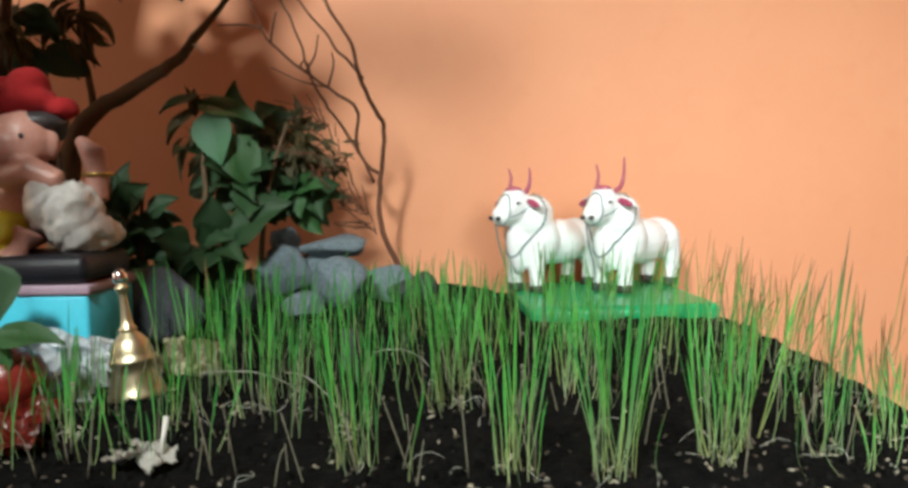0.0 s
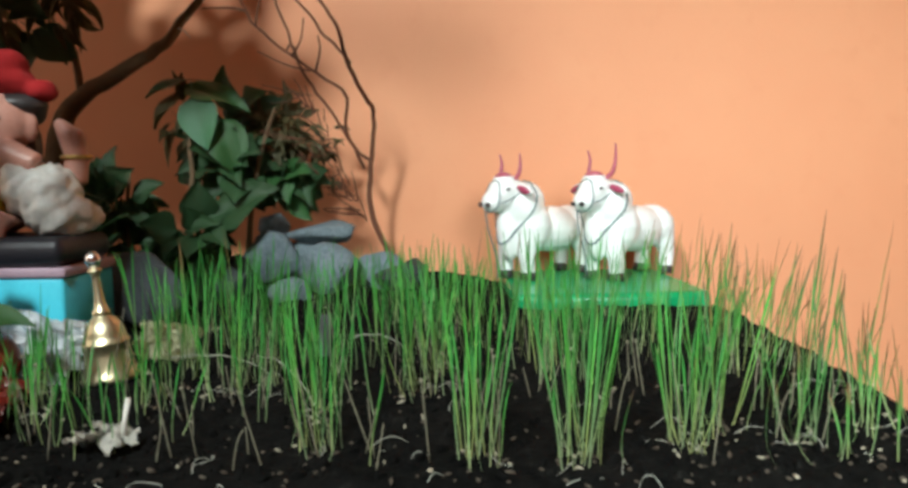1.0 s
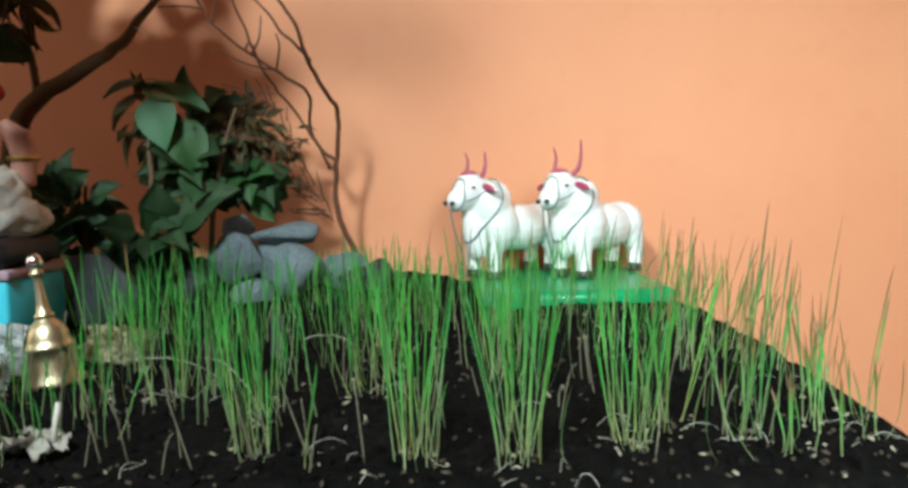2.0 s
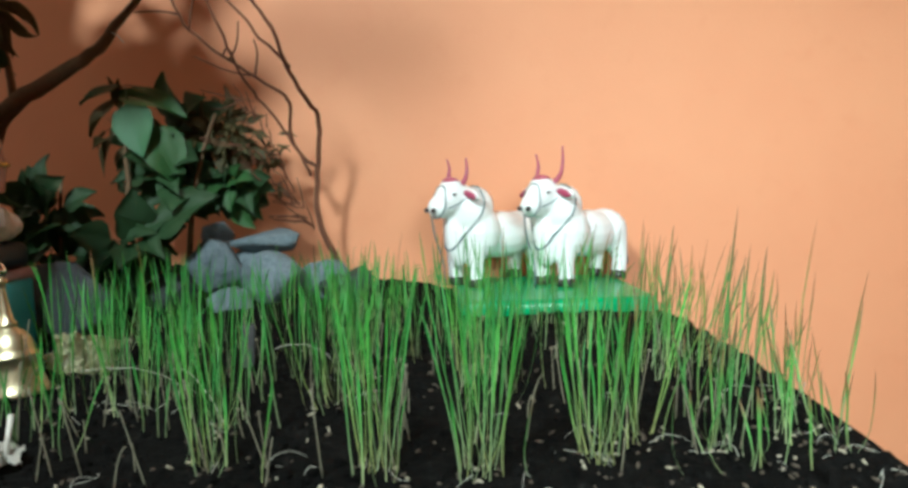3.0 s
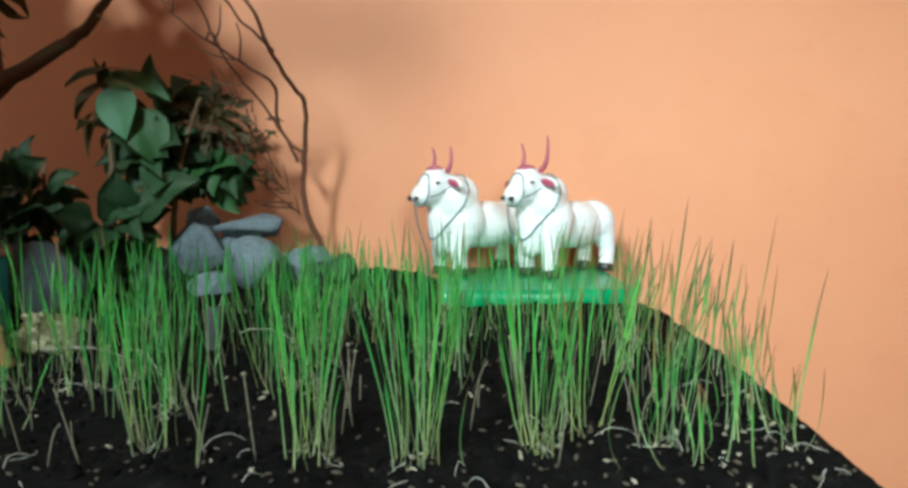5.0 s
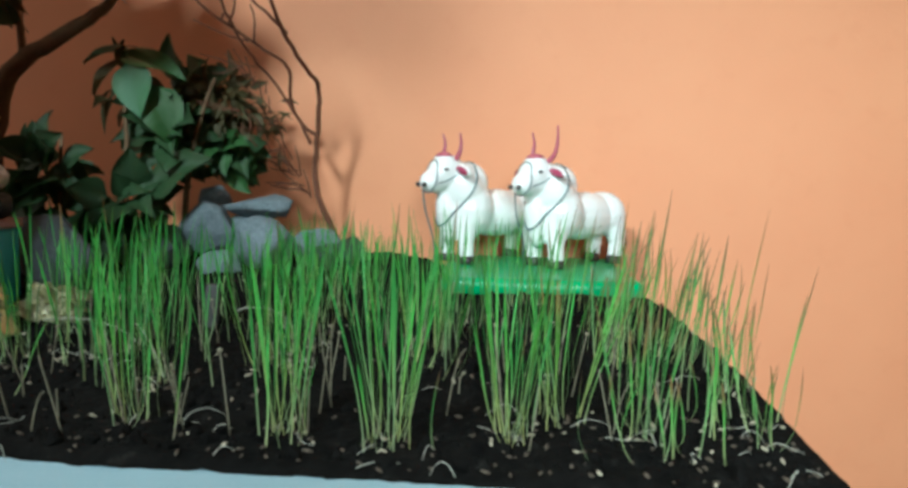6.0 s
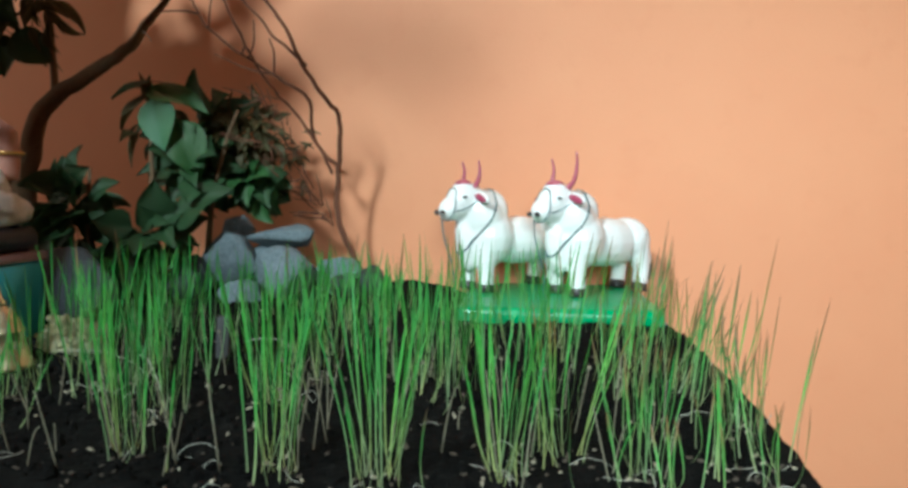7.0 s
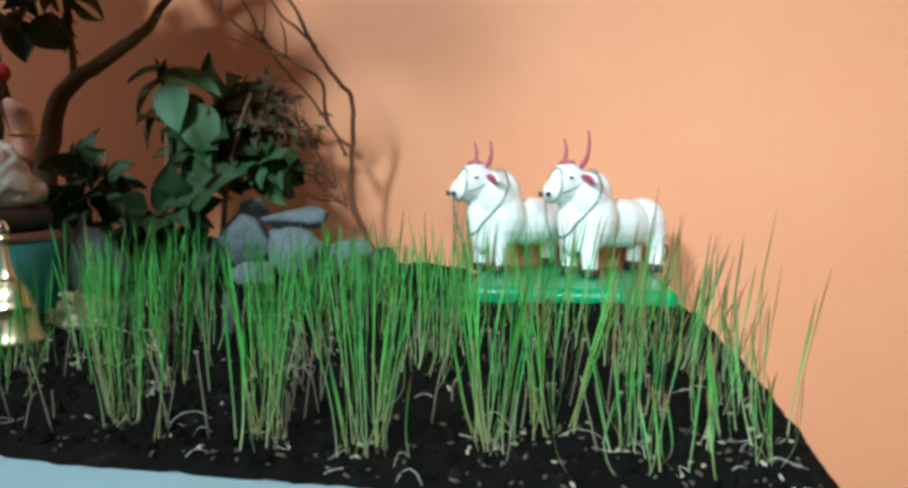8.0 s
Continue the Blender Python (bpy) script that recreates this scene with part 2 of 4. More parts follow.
# ---- the room ----
def soil_height(x, y):
    z = 0.909 + 0.06 * (y - 0.44)
    if x > 0.1 and y > 0.78:  # levelled under the figurines
        z -= 0.06 * (y - 0.78) * min(1, (x - 0.1) / 0.06)
    z += 0.006 * noise.noise((x * 9, y * 9, 0.3)) + 0.0035 * noise.noise((x * 31, y * 31, 1.7)) + 0.002 * noise.noise((x * 95, y * 95, 4.1))
    return z


X0, X1, Y0, Y1, H = -1.7, 2.1, -1.5, 1.10, 2.7
def structure(name, bm, material, label):
    return tagged(part(name, bm, material, smooth=False), label, "room", kind="structure")


structure("wall_north", box(X0 - 0.12, X1 + 0.12, Y1, Y1 + 0.12, 0, H), WALL, "orange painted plaster wall behind the display")
# this unseen wall gets an added opening that lets light in
west = box(X0 - 0.12, X0, Y0, -0.1, 0, H)
box(X0 - 0.12, X0, 0.8, Y1, 0, H, bm=west)
box(X0 - 0.12, X0, -0.1, 0.8, 0, 1.0, bm=west)
box(X0 - 0.12, X0, -0.1, 0.8, 1.9, H, bm=west)
structure("wall_west", west, WALL, "orange painted side wall with an opening added for fill light")
structure("wall_east", box(X1, X1 + 0.12, Y0, Y1, 0, H), WALL, "orange painted side wall")
structure("wall_south", box(X0 - 0.12, X1 + 0.12, Y0 - 0.12, Y0, 0, H), WALL, "orange painted wall behind the viewer")
structure("floor", box(X0 - 0.12, X1 + 0.12, Y0 - 0.12, Y1 + 0.12, -0.1, 0), TILE, "grey tiled floor of the room")
structure("ceiling", box(X0 - 0.12, X1 + 0.12, Y0 - 0.12, Y1 + 0.12, H, H + 0.1), PLASTER, "white painted ceiling of the room")

# ---- table, sheet, soil ----
TX0, TX1, TY0, TY1, TZ = -0.72, 0.430, 0.27, 1.085, 0.897
table = thing("table", "brown wooden table carrying the soil bed", "table")
part("tabletop", box(TX0, TX1 - 0.004, TY0 + 0.004, TY1, TZ - 0.03, TZ, 0.003), TABLEWOOD, table)
for lx in (TX0 + 0.04, TX1 - 0.06):
    for ly in (TY0 + 0.05, TY1 - 0.05):
        part("leg", box(lx - 0.025, lx + 0.025, ly - 0.025, ly + 0.025, 0, TZ - 0.03, 0.003), TABLEWOOD, table)


def sheet():
    """Pale sheet over the table, with soft wrinkles, hanging over the front."""
    bm = bmesh.new()
    nx, ny = 90, 60
    grid = []
    for j in range(ny + 1):
        row = []
        for i in range(nx + 1):
            x = TX0 + (TX1 - 0.006 - TX0) * i / nx
            s = (TY1 - TY0 + 0.16) * j / ny - 0.16
            y, z = (TY0 + s, TZ + 0.004) if s > 0 else (TY0 - 0.006 + 0.006 * math.sin(x * 40), TZ + 0.004 + s)
            z += 0.002 * (noise.noise((x * 14, y * 22, 2)) + 1) if s > 0 else 0
            row.append(bm.verts.new((x, y, z)))
        grid.append(row)
    for r, s in zip(grid, grid[1:]):
        for i in range(nx):
            bm.faces.new((r[i], r[i + 1], s[i + 1], s[i]))
    return bm


tagged(part("table_sheet", sheet(), CLOTH), "pale blue plastic sheet spread over the table", "sheet")


def soil_bed():
    bm = bmesh.new()
    nx, ny = 260, 180
    x0, x1, y0, y1 = -0.66, 0.437, 0.411, 1.08
    grid = []
    for j in range(ny + 1):
        row = []
        for i in range(nx + 1):
            u, v = i / nx, j / ny
            y = y0 + (y1 - y0) * v + 0.004 * noise.noise((u * 40, v * 3, 7)) * (1 - v)
            right = x1 - 0.05 * max(0, (y - 0.6) / 0.48) ** 1.5 + 0.004 * noise.noise((3, y * 45, 1)) + 0.002 * noise.noise((9, y * 130, 1))
            x = x0 + (right - x0) * u
            rim = min(1, (right - x) / 0.014, (y - y0 + 0.002) / 0.012, (y1 - y) / 0.02)
            rim = max(0, rim) ** 0.55
            z = TZ + 0.002 + (soil_height(x, y) - TZ - 0.002) * rim + 0.0035 * max(0, noise.noise((x * 160, y * 160, 9))) * rim
            row.append(bm.verts.new((x, y, z)))
        grid.append(row)
    for r, s in zip(grid, grid[1:]):
        for i in range(nx):
            bm.faces.new((r[i], r[i + 1], s[i + 1], s[i]))
    return bm


tagged(part("soil_bed", soil_bed(), SOIL), "dark crumbly potting soil spread on the table", "soil", kind="stuff")


# ---- two ox figurines on a green base ----
def ox_mesh(head_turn, horns):
    body = bmesh.new()
    ball(body, (0.012, 0, 0.058), (0.052, 0.030, 0.029))
    ball(body, (0.049, 0, 0.060), (0.027, 0.031, 0.027))
    ball(body, (-0.034, 0, 0.064), (0.031, 0.037, 0.038))
    ball(body, (-0.030, 0, 0.093), (0.022, 0.026, 0.025))
    ball(body, (-0.043, 0, 0.085), (0.026, 0.033, 0.036), (0, -20, 0))
    ball(body, (-0.060, 0, 0.058), (0.014, 0.014, 0.036), (0, -8, 0))
    for x, lean in ((-0.043, -0.003), (0.052, 0.006)):
        for y in (-0.018, 0.018):
            tube(body, [(x, y * 0.75, 0.056), (x + lean, y, 0.026), (x + lean * 0.5, y, 0.003)], [0.017, 0.0098, 0.009], 12)
    hm = Matrix.Translation((-0.05, 0, 0.1)) @ Matrix.Rotation(radians(head_turn), 4, "Z")

    def h(x, y, z):
        return hm @ Vector((x + 0.05, y, z - 0.1))

    ball(body, h(-0.064, 0, 0.107), (0.023, 0.0185, 0.019), (0, -20, head_turn))
    ball(body, h(-0.080, 0, 0.0965), (0.0185, 0.0142, 0.0140), (0, -28, head_turn))
    ball(body, h(-0.070, 0, 0.096), (0.017, 0.0145, 0.014), (0, -20, head_turn))
    ball(body, h(-0.066, 0, 0.118), (0.012, 0.015, 0.010), (0, 0, head_turn))
    skin = melt(body, 0.0022, 4)
    pieces = [(skin, OXWHITE)]
    hull = BVHTree.FromPolygons([v.co for v in skin.vertices], [list(p.vertices) for p in skin.polygons])

    def cling(c, u, v, angles, off):
        """Points of a ring about c drawn tight onto the body."""
        out = []
        for t in angles:
            d = (math.cos(t) * Vector(u) + math.sin(t) * Vector(v)).normalized()
            hit = hull.ray_cast(Vector(c) + d * 0.12, -d)[0]
            out.append((hit if hit else Vector(c) + d * 0.03) + d * off)
        return out

    for s, out, high in horns:
        horn = tube(bmesh.new(), spline([h(-0.058, s * 0.0090, 0.118), h(-0.056, s * (0.6 * out + 0.006), 0.128), h(-0.0545, s * out, 0.128 + 0.5 * (high - 0.128)), h(-0.057, s * (out + 0.0015), high), ], 5), taper(16, 0.0034, 0.0010), 10)
        pieces.append((horn, OXPINK))
        ear = bmesh.new()
        ball(ear, h(-0.057, s * 0.0265, 0.1085), (0.0050, 0.0135, 0.0062), (s * -18, 0, head_turn), 12)
        pieces.append((ear, OXWHITE))
        inner = bmesh.new()
        ball(inner, h(-0.0605, s * 0.0275, 0.108), (0.0034, 0.0112, 0.0044), (s * -18, 0, head_turn), 12)
        pieces.append((inner, OXEAR))
        eye = bmesh.new()
        ball(eye, h(-0.0740, s * 0.0165, 0.1090), (0.0034, 0.0022, 0.0015), (0, 0, head_turn), 10)
        pieces.append((eye, OXDARK))
        nostril = bmesh.new()
        ball(nostril, h(-0.0968, s * 0.006, 0.0915), (0.003, 0.0035, 0.0028), (0, 0, head_turn), 10)
        pieces.append((nostril, OXDARK))
        strap = tube(bmesh.new(), spline([h(-0.084, s * 0.0150, 0.0930), h(-0.072, s * 0.0182, 0.0970), h(-0.058, s * 0.0200, 0.105)], 4), 0.0008, 6)
        pieces.append((strap, OXROPE))
    cap = bmesh.new()
    ball(cap, h(-0.066, 0, 0.123), (0.010, 0.012, 0.006), (0, 0, head_turn), 12)
    pieces.append((cap, OXPINK))
    m = hm.to_3x3()
    noseband = cling(h(-0.085, 0, 0.096), m @ Vector((0.25, 0, 1)), m @ Vector((0, 1, 0)), np.linspace(0, math.tau, 33), 0.0003)
    pieces.append((tube(bmesh.new(), noseband, 0.0009, 6, False), OXROPE))
    lead = spline([h(-0.092, 0.004, 0.086), (-0.090, 0.002, 0.062), (-0.080, 0.0, 0.03), (-0.074, 0.004, 0.001)], 5)
    pieces.append((tube(bmesh.new(), lead, 0.0009, 6), OXROPE))
    collar = cling((-0.058, 0, 0.068), (-0.020, 0, -0.036), (0, 0.042, 0), np.linspace(0, math.tau, 49), 0.0005)
    pieces.append((tube(bmesh.new(), collar, 0.0008, 6, False), OXROPE))
    for k in range(0, 48):
        bead = bmesh.new()
        ball(bead, collar[k], 0.0015, seg=8)
        pieces.append((bead, OXROPE))
    for x in (-0.0445, 0.055):
        for y in (-0.018, 0.018):
            hoof = tube(bmesh.new(), [(x - 0.001, y, 0.0), (x, y, 0.010)], [0.0102, 0.0092], 14)
            pieces.append((hoof, OXDARK))
    tail = tube(bmesh.new(), spline([(0.072, 0, 0.075), (0.080, -0.003, 0.062), (0.081, -0.008, 0.04), (0.080, -0.010, 0.028)], 4), taper(13, 0.004, 0.0025), 8)
    pieces.append((tail, OXWHITE))
    tuft = bmesh.new()
    ball(tuft, (0.080, -0.010, 0.022), (0.0045, 0.0045, 0.011))
    pieces.append((tuft, OXDARK))
    return gather(pieces, "ox_figurine")


BASE_TOP = 0.946
FIRST_HORNS = ((1, 0.0150, 0.150), (-1, 0.0165, 0.150))
SECOND_HORNS = ((1, 0.0135, 0.153), (-1, 0.0220, 0.160))
for at, turn, head, horns in (((0.222, 0.992), 42, -2, FIRST_HORNS), ((0.331, 0.978), 42, 2, SECOND_HORNS)):
    ox = part("ox_figurine", ox_mesh(head, horns), OXWHITE)
    ox.matrix_world = pose(at[0], at[1], BASE_TOP, 0, 0, turn) @ Matrix.Scale(1.06, 4)
    tagged(ox, "glossy white ox figurine with pink horns on a green base", "figurine", "ox figurines on the green base")
base = bmesh.new()
box(-0.110, 0.110, -0.108, 0.108, -0.011, 0.0115, 0.008, base, 3)
plate = part("figurine_base", base, BASEGREEN)
plate.matrix_world = pose(0.283, 0.945, BASE_TOP - 0.0115, 0, 0, 3)
tagged(plate, "bright green plastic base under the ox figurines", "base")


# ---- stones ----
def stone(c, r, seed, material=STONE, turn=0.0, label="blocky blue-grey stone heaped beside the plant", flat=0.05):
    ob = part("stone", lump((0, 0, 0), [1.12 * k for k in r], seed, 0.22, 4, flat, 16), material)
    ob.matrix_world = pose(*c, 8 * math.sin(seed), 9 * math.cos(seed * 2.1), turn)
    tagged(ob, label, "stone", "stones heaped on the soil")
    return ob


stone((-0.1129, 0.925, 0.9816), (0.036, 0.03, 0.034), 1)
stone((-0.0447, 0.915, 0.964), (0.042, 0.032, 0.033), 2)
stone((0.0124, 0.96, 0.958), (0.034, 0.03, 0.028), 3)
stone((-0.063, 0.955, 1.0075), (0.050, 0.032, 0.018), 4, turn=-6, label="flat grey slab lying on the stones", flat=0.0)
stone((-0.125, 0.965, 1.02), (0.022, 0.02, 0.018), 5)
stone((0.030, 0.915, 0.955), (0.022, 0.02, 0.016), 6, DARKSTONE, 20, "small dark stone at the foot of the heap")
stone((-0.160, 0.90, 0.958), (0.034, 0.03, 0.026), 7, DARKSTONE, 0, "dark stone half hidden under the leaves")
stone((-0.0806, 0.965, 0.9714), (0.04, 0.035, 0.037), 8)
stone((-0.0863, 0.885, 0.9452), (0.028, 0.024, 0.024), 9)
stone((0.048, 0.955, 0.953), (0.026, 0.024, 0.02), 10, DARKSTONE, 40, "small dark stone beside the twig")
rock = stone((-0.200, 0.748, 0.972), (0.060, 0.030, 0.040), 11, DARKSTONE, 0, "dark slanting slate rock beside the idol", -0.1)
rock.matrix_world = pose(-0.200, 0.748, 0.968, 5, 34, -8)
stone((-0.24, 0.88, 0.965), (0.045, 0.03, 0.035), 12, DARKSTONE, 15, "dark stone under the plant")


# ---- bare twig and leafless branch ----
def limb(name, pts, r0, r1, material, parent, sides=8, jag=0.0):
    p = spline(pts, 4)
    if jag:
        p = [q + Vector((noise.noise(q * 60), noise.noise(q * 60 + Vector((9, 0, 0))), noise.noise(q * 60 + Vector((0, 9, 0))))) * jag for q in p]
    return part(name, tube(bmesh.new(), p, taper(len(p), r0, r1), sides), material, parent)


twig = thing("bare_twig", "dry bare brown twig standing in the soil by the wall", "twig")
limb("stem", [(0.042, 1.008, 0.932), (0.030, 1.005, 0.955), (0.007, 1.004, 0.999), (-0.0066, 1.005, 1.046), (-0.004, 1.0055, 1.0719), (-0.003, 1.0004, 1.1062), (0.0018, 0.9875, 1.1361), (0.0044, 0.9759, 1.1627), (-0.0045, 0.9385, 1.1845), (-0.0093, 0.9215, 1.1976), (-0.0155, 0.8892, 1.2198), (-0.0183, 0.856, 1.2459), (-0.0337, 0.8431, 1.2691), (-0.0546, 0.8172, 1.3131)], 0.0042, 0.0016, TWIG, twig, jag=0.003)
limb("branch", [(-0.0033, 1.003, 1.1002), (-0.0185, 0.9978, 1.1124), (-0.0309, 0.9871, 1.1374), (-0.0266, 0.9537, 1.1764), (-0.0331, 0.9308, 1.1902), (-0.0566, 0.9132, 1.2046), (-0.0706, 0.8988, 1.2153), (-0.0882, 0.8784, 1.2281), (-0.1076, 0.8576, 1.2474), (-0.1175, 0.8487, 1.2629), (-0.1291, 0.8302, 1.2959)], 0.0024, 0.0012, TWIG, twig, jag=0.003)
limb("branch", [(-0.0135, 1.0039, 1.0901), (-0.0214, 0.9965, 1.1154), (-0.0401, 0.9832, 1.1465), (-0.0539, 0.9628, 1.1723), (-0.067, 0.9256, 1.1961), (-0.0731, 0.9024, 1.2145), (-0.0766, 0.8556, 1.2511), (-0.0858, 0.8439, 1.2735), (-0.0995, 0.8237, 1.3095)], 0.0021, 0.0011, TWIG, twig, jag=0.003)
limb("branch", [(-0.0114, 0.9, 1.2132), (-0.0239, 0.8736, 1.2283), (-0.036, 0.8608, 1.24), (-0.0446, 0.85, 1.2551), (-0.0591, 0.8409, 1.271), (-0.0791, 0.8237, 1.3002)], 0.0018, 0.001, TWIG, twig, 6, 0.001)
limb("branch", [(-0.1175, 0.8487, 1.2629), (-0.1351, 0.8465, 1.2659), (-0.1651, 0.8461, 1.2657)], 0.0014, 0.0007, TWIG, twig, 6)
limb("twiglet", [(-0.1092, 0.856, 1.249), (-0.1042, 0.8482, 1.2637), (-0.098, 0.8405, 1.2777)], 0.0015, 0.0008, TWIG, twig, 6)
limb("twiglet", [(-0.0765, 0.8892, 1.2215), (-0.0625, 0.8704, 1.2351), (-0.0548, 0.8526, 1.2549)], 0.0014, 0.0008, TWIG, twig, 6)
limb("twiglet", [(-0.0556, 0.9132, 1.2046), (-0.043, 0.8808, 1.2255), (-0.0423, 0.8656, 1.238)], 0.0014, 0.0008, TWIG, twig, 6)
limb("twiglet", [(-0.0616, 0.9122, 1.2058), (-0.0883, 0.9036, 1.2123), (-0.1158, 0.8832, 1.2248)], 0.0012, 0.0006, TWIG, twig, 6)
limb("twiglet", [(-0.083, 0.8844, 1.2245), (-0.0765, 0.8772, 1.2307), (-0.0724, 0.8844, 1.2263), (-0.0757, 0.8964, 1.2182)], 0.0013, 0.0008, TWIG, twig, 6)
random.seed(5)
for k in range(44):
    a = Vector((-0.010 - 0.0016 * k, 0.998 - 0.0018 * k, 1.02 + 0.0048 * k * random.uniform(0.4, 1.0)))
    d = Vector((random.uniform(-0.05, 0.0), random.uniform(-0.02, 0.02), random.uniform(-0.005, 0.04)))
    limb("twiglet", [a, a + d * 0.5 + Vector((0, 0, random.uniform(-0.005, 0.005))), a + d], 0.001, 0.0005, TWIG, twig, 5, 0.002)

tree = thing("small_tree", "dark leaning branch with shaded leaves behind the idol, unseen canopy added", "tree")
limb("trunk", [(-0.383, 0.89, 0.9368), (-0.3782, 0.89, 1.0037), (-0.3668, 0.89, 1.0897), (-0.3515, 0.89, 1.1423), (-0.3237, 0.89, 1.1796), (-0.2731, 0.89, 1.2083), (-0.2348, 0.89, 1.2312), (-0.2081, 0.89, 1.2599), (-0.1756, 0.89, 1.2943), (-0.1393, 0.89, 1.3478)], 0.0165, 0.002, BARK, tree, 12, 0.004)
limb("branch", [(-0.3305, 0.895, 1.1758), (-0.3414, 0.91, 1.2237), (-0.3481, 0.91, 1.2438), (-0.3452, 0.91, 1.2716), (-0.3471, 0.91, 1.3481)], 0.0045, 0.003, BARK, tree, 8, 0.002)
limb("branch", [(-0.3735, 0.89, 1.0515), (-0.4064, 0.87, 1.147), (-0.4059, 0.85, 1.2424), (-0.3767, 0.83, 1.347)], 0.009, 0.005, BARK, tree, 8, 0.002)
limb("twiglet", [(-0.2119, 0.89, 1.2542), (-0.2003, 0.88, 1.2502), (-0.1897, 0.875, 1.2397)], 0.0012, 0.0006, STRAW, tree, 5)


# ---- leaves ----
def leaf_mesh(name, material, width=0.62, fold=0.12, droop=0.18, wave=0.03, nu=8, nv=7):
    """A unit-long pointed leaf from its stalk at the origin along -y, its face up z."""
    bm = bmesh.new()
    rows = []
    for j in range(nv + 1):
        v = j / nv
        half = width / 2 * math.sin(math.pi * min(1, v ** 0.72)) ** 0.85 * (1 - 0.25 * v) + 0.004
        row = []
        for i in range(nu + 1):
            u = 2 * i / nu - 1
            x = u * half
            z = fold * abs(u) * half * 2 - droop * v * v + wave * math.sin(6 * v + 3 * u) * abs(u)
            z -= 0.012 * (1 - min(1, abs(u) * 4))
            row.append(bm.verts.new((x, -v, z)))
        rows.append(row)
    for r, s in zip(rows, rows[1:]):
        for i in range(nu):
            bm.faces.new((r[i], r[i + 1], s[i + 1], s[i]))
    tube(bm, [(0, 0.28, -0.05), (0, 0.1, 0.0), (0, -0.05, -0.012)], [0.012, 0.012, 0.01], 5)
    me = finish(bm, name)
    me.materials.append(material)
    return me


def lay_leaf(me, stalk, way, face, length, parent, spin=0.0):
    """A leaf from its stalk end along way, its upper side towards face."""
    y = -Vector(way).normalized()
    z = Vector(face)
    z = (z - y * z.dot(y)).normalized()
    m = Matrix((y.cross(z), y, z)).transposed().to_4x4()
    ob = new("leaf", me)
    ob.parent = parent
    ob.matrix_basis = Matrix.Translation(stalk) @ m @ pose(0, 0, 0, 0, spin, 0) @ Matrix.Scale(length, 4)
    return ob


BROAD = leaf_mesh("broad_leaf", LEAFA, 0.80, 0.05, 0.12)
DARKS = [leaf_mesh("dark_leaf", LEAFB, w, f, d, 0.06) for w, f, d in ((0.85, 0.12, 0.2), (0.7, 0.25, 0.35), (0.95, 0.1, 0.12))]
OLIVES = [leaf_mesh("olive_leaf", LEAFC, w, f, d, 0.08) for w, f, d in ((0.4, 0.3, 0.5), (0.3, 0.4, 0.7), (0.5, 0.3, 0.3))]
FRESH = [leaf_mesh("fresh_leaf", LEAFD, w, f, d, 0.05) for w, f, d in ((0.6, 0.15, 0.2), (0.75, 0.1, 0.3))]

plant = thing("leafy_plant", "broad-leaved green plant with drying foliage behind the stones", "plant")
limb("stem", [(-0.206, 0.885, 0.945), (-0.206, 0.885, 1.03), (-0.200, 0.888, 1.083), (-0.203, 0.892, 1.12), (-0.196, 0.895, 1.18)], 0.0035, 0.0022, BARK, plant)
limb("stem", [(-0.15, 0.92, 0.945), (-0.14, 0.92, 1.05), (-0.125, 0.925, 1.12), (-0.11, 0.93, 1.165)], 0.004, 0.002, BARK, plant)
limb("stem", [(-0.265, 0.87, 0.945), (-0.27, 0.865, 1.02), (-0.262, 0.86, 1.09)], 0.003, 0.002, BARK, plant)
lay_leaf(BROAD, (-0.192, 0.880, 1.176), (0.016, -0.012, -0.062), (-0.1, -1, 0.45), 0.066, plant)
lay_leaf(FRESH[0], (-0.208, 0.895, 1.188), (0.078, -0.01, -0.018), (0.1, -0.55, 0.8), 0.082, plant)
lay_leaf(FRESH[1], (-0.172, 0.893, 1.150), (0.034, -0.01, -0.066), (0.35, -0.9, 0.3), 0.076, plant)
lay_leaf(DARKS[0], (-0.205, 0.895, 1.195), (-0.05, -0.01, -0.012), (0, -0.4, 0.9), 0.05, plant)
lay_leaf(OLIVES[2], (-0.21, 0.90, 1.18), (-0.045, -0.005, -0.03), (0, -0.6, 0.8), 0.055, plant)
lay_leaf(DARKS[0], (-0.175, 0.89, 1.03), (0.07, -0.015, 0.045), (-0.3, -0.8, 0.6), 0.085, plant)
lay_leaf(FRESH[0], (-0.0716, 0.95, 1.0711), (0.0, -0.005, -0.022), (0.1, -1, 0.2), 0.022, plant)


def bunch(meshes, n, c, r, size, parent, seed, lift=0.2):
    rnd = random.Random(seed)
    for _ in range(n):
        p = Vector((rnd.gauss(0, 1), rnd.gauss(0, 1), rnd.gauss(0, 1)))
        p = p.normalized() * rnd.uniform(0.25, 1.0)
        at = Vector((c[0] + p.x * r[0], c[1] + p.y * r[1], c[2] + p.z * r[2]))
        way = Vector((p.x + rnd.uniform(-0.6, 0.6), p.y - 0.3 + rnd.uniform(-0.4, 0.4), p.z - 0.4 + lift + rnd.uniform(-0.5, 0.5)))
        lay_leaf(rnd.choice(meshes), at, way, (rnd.uniform(-0.5, 0.5), -1, rnd.uniform(0.1, 0.9)), size * rnd.uniform(0.7, 1.25), parent)


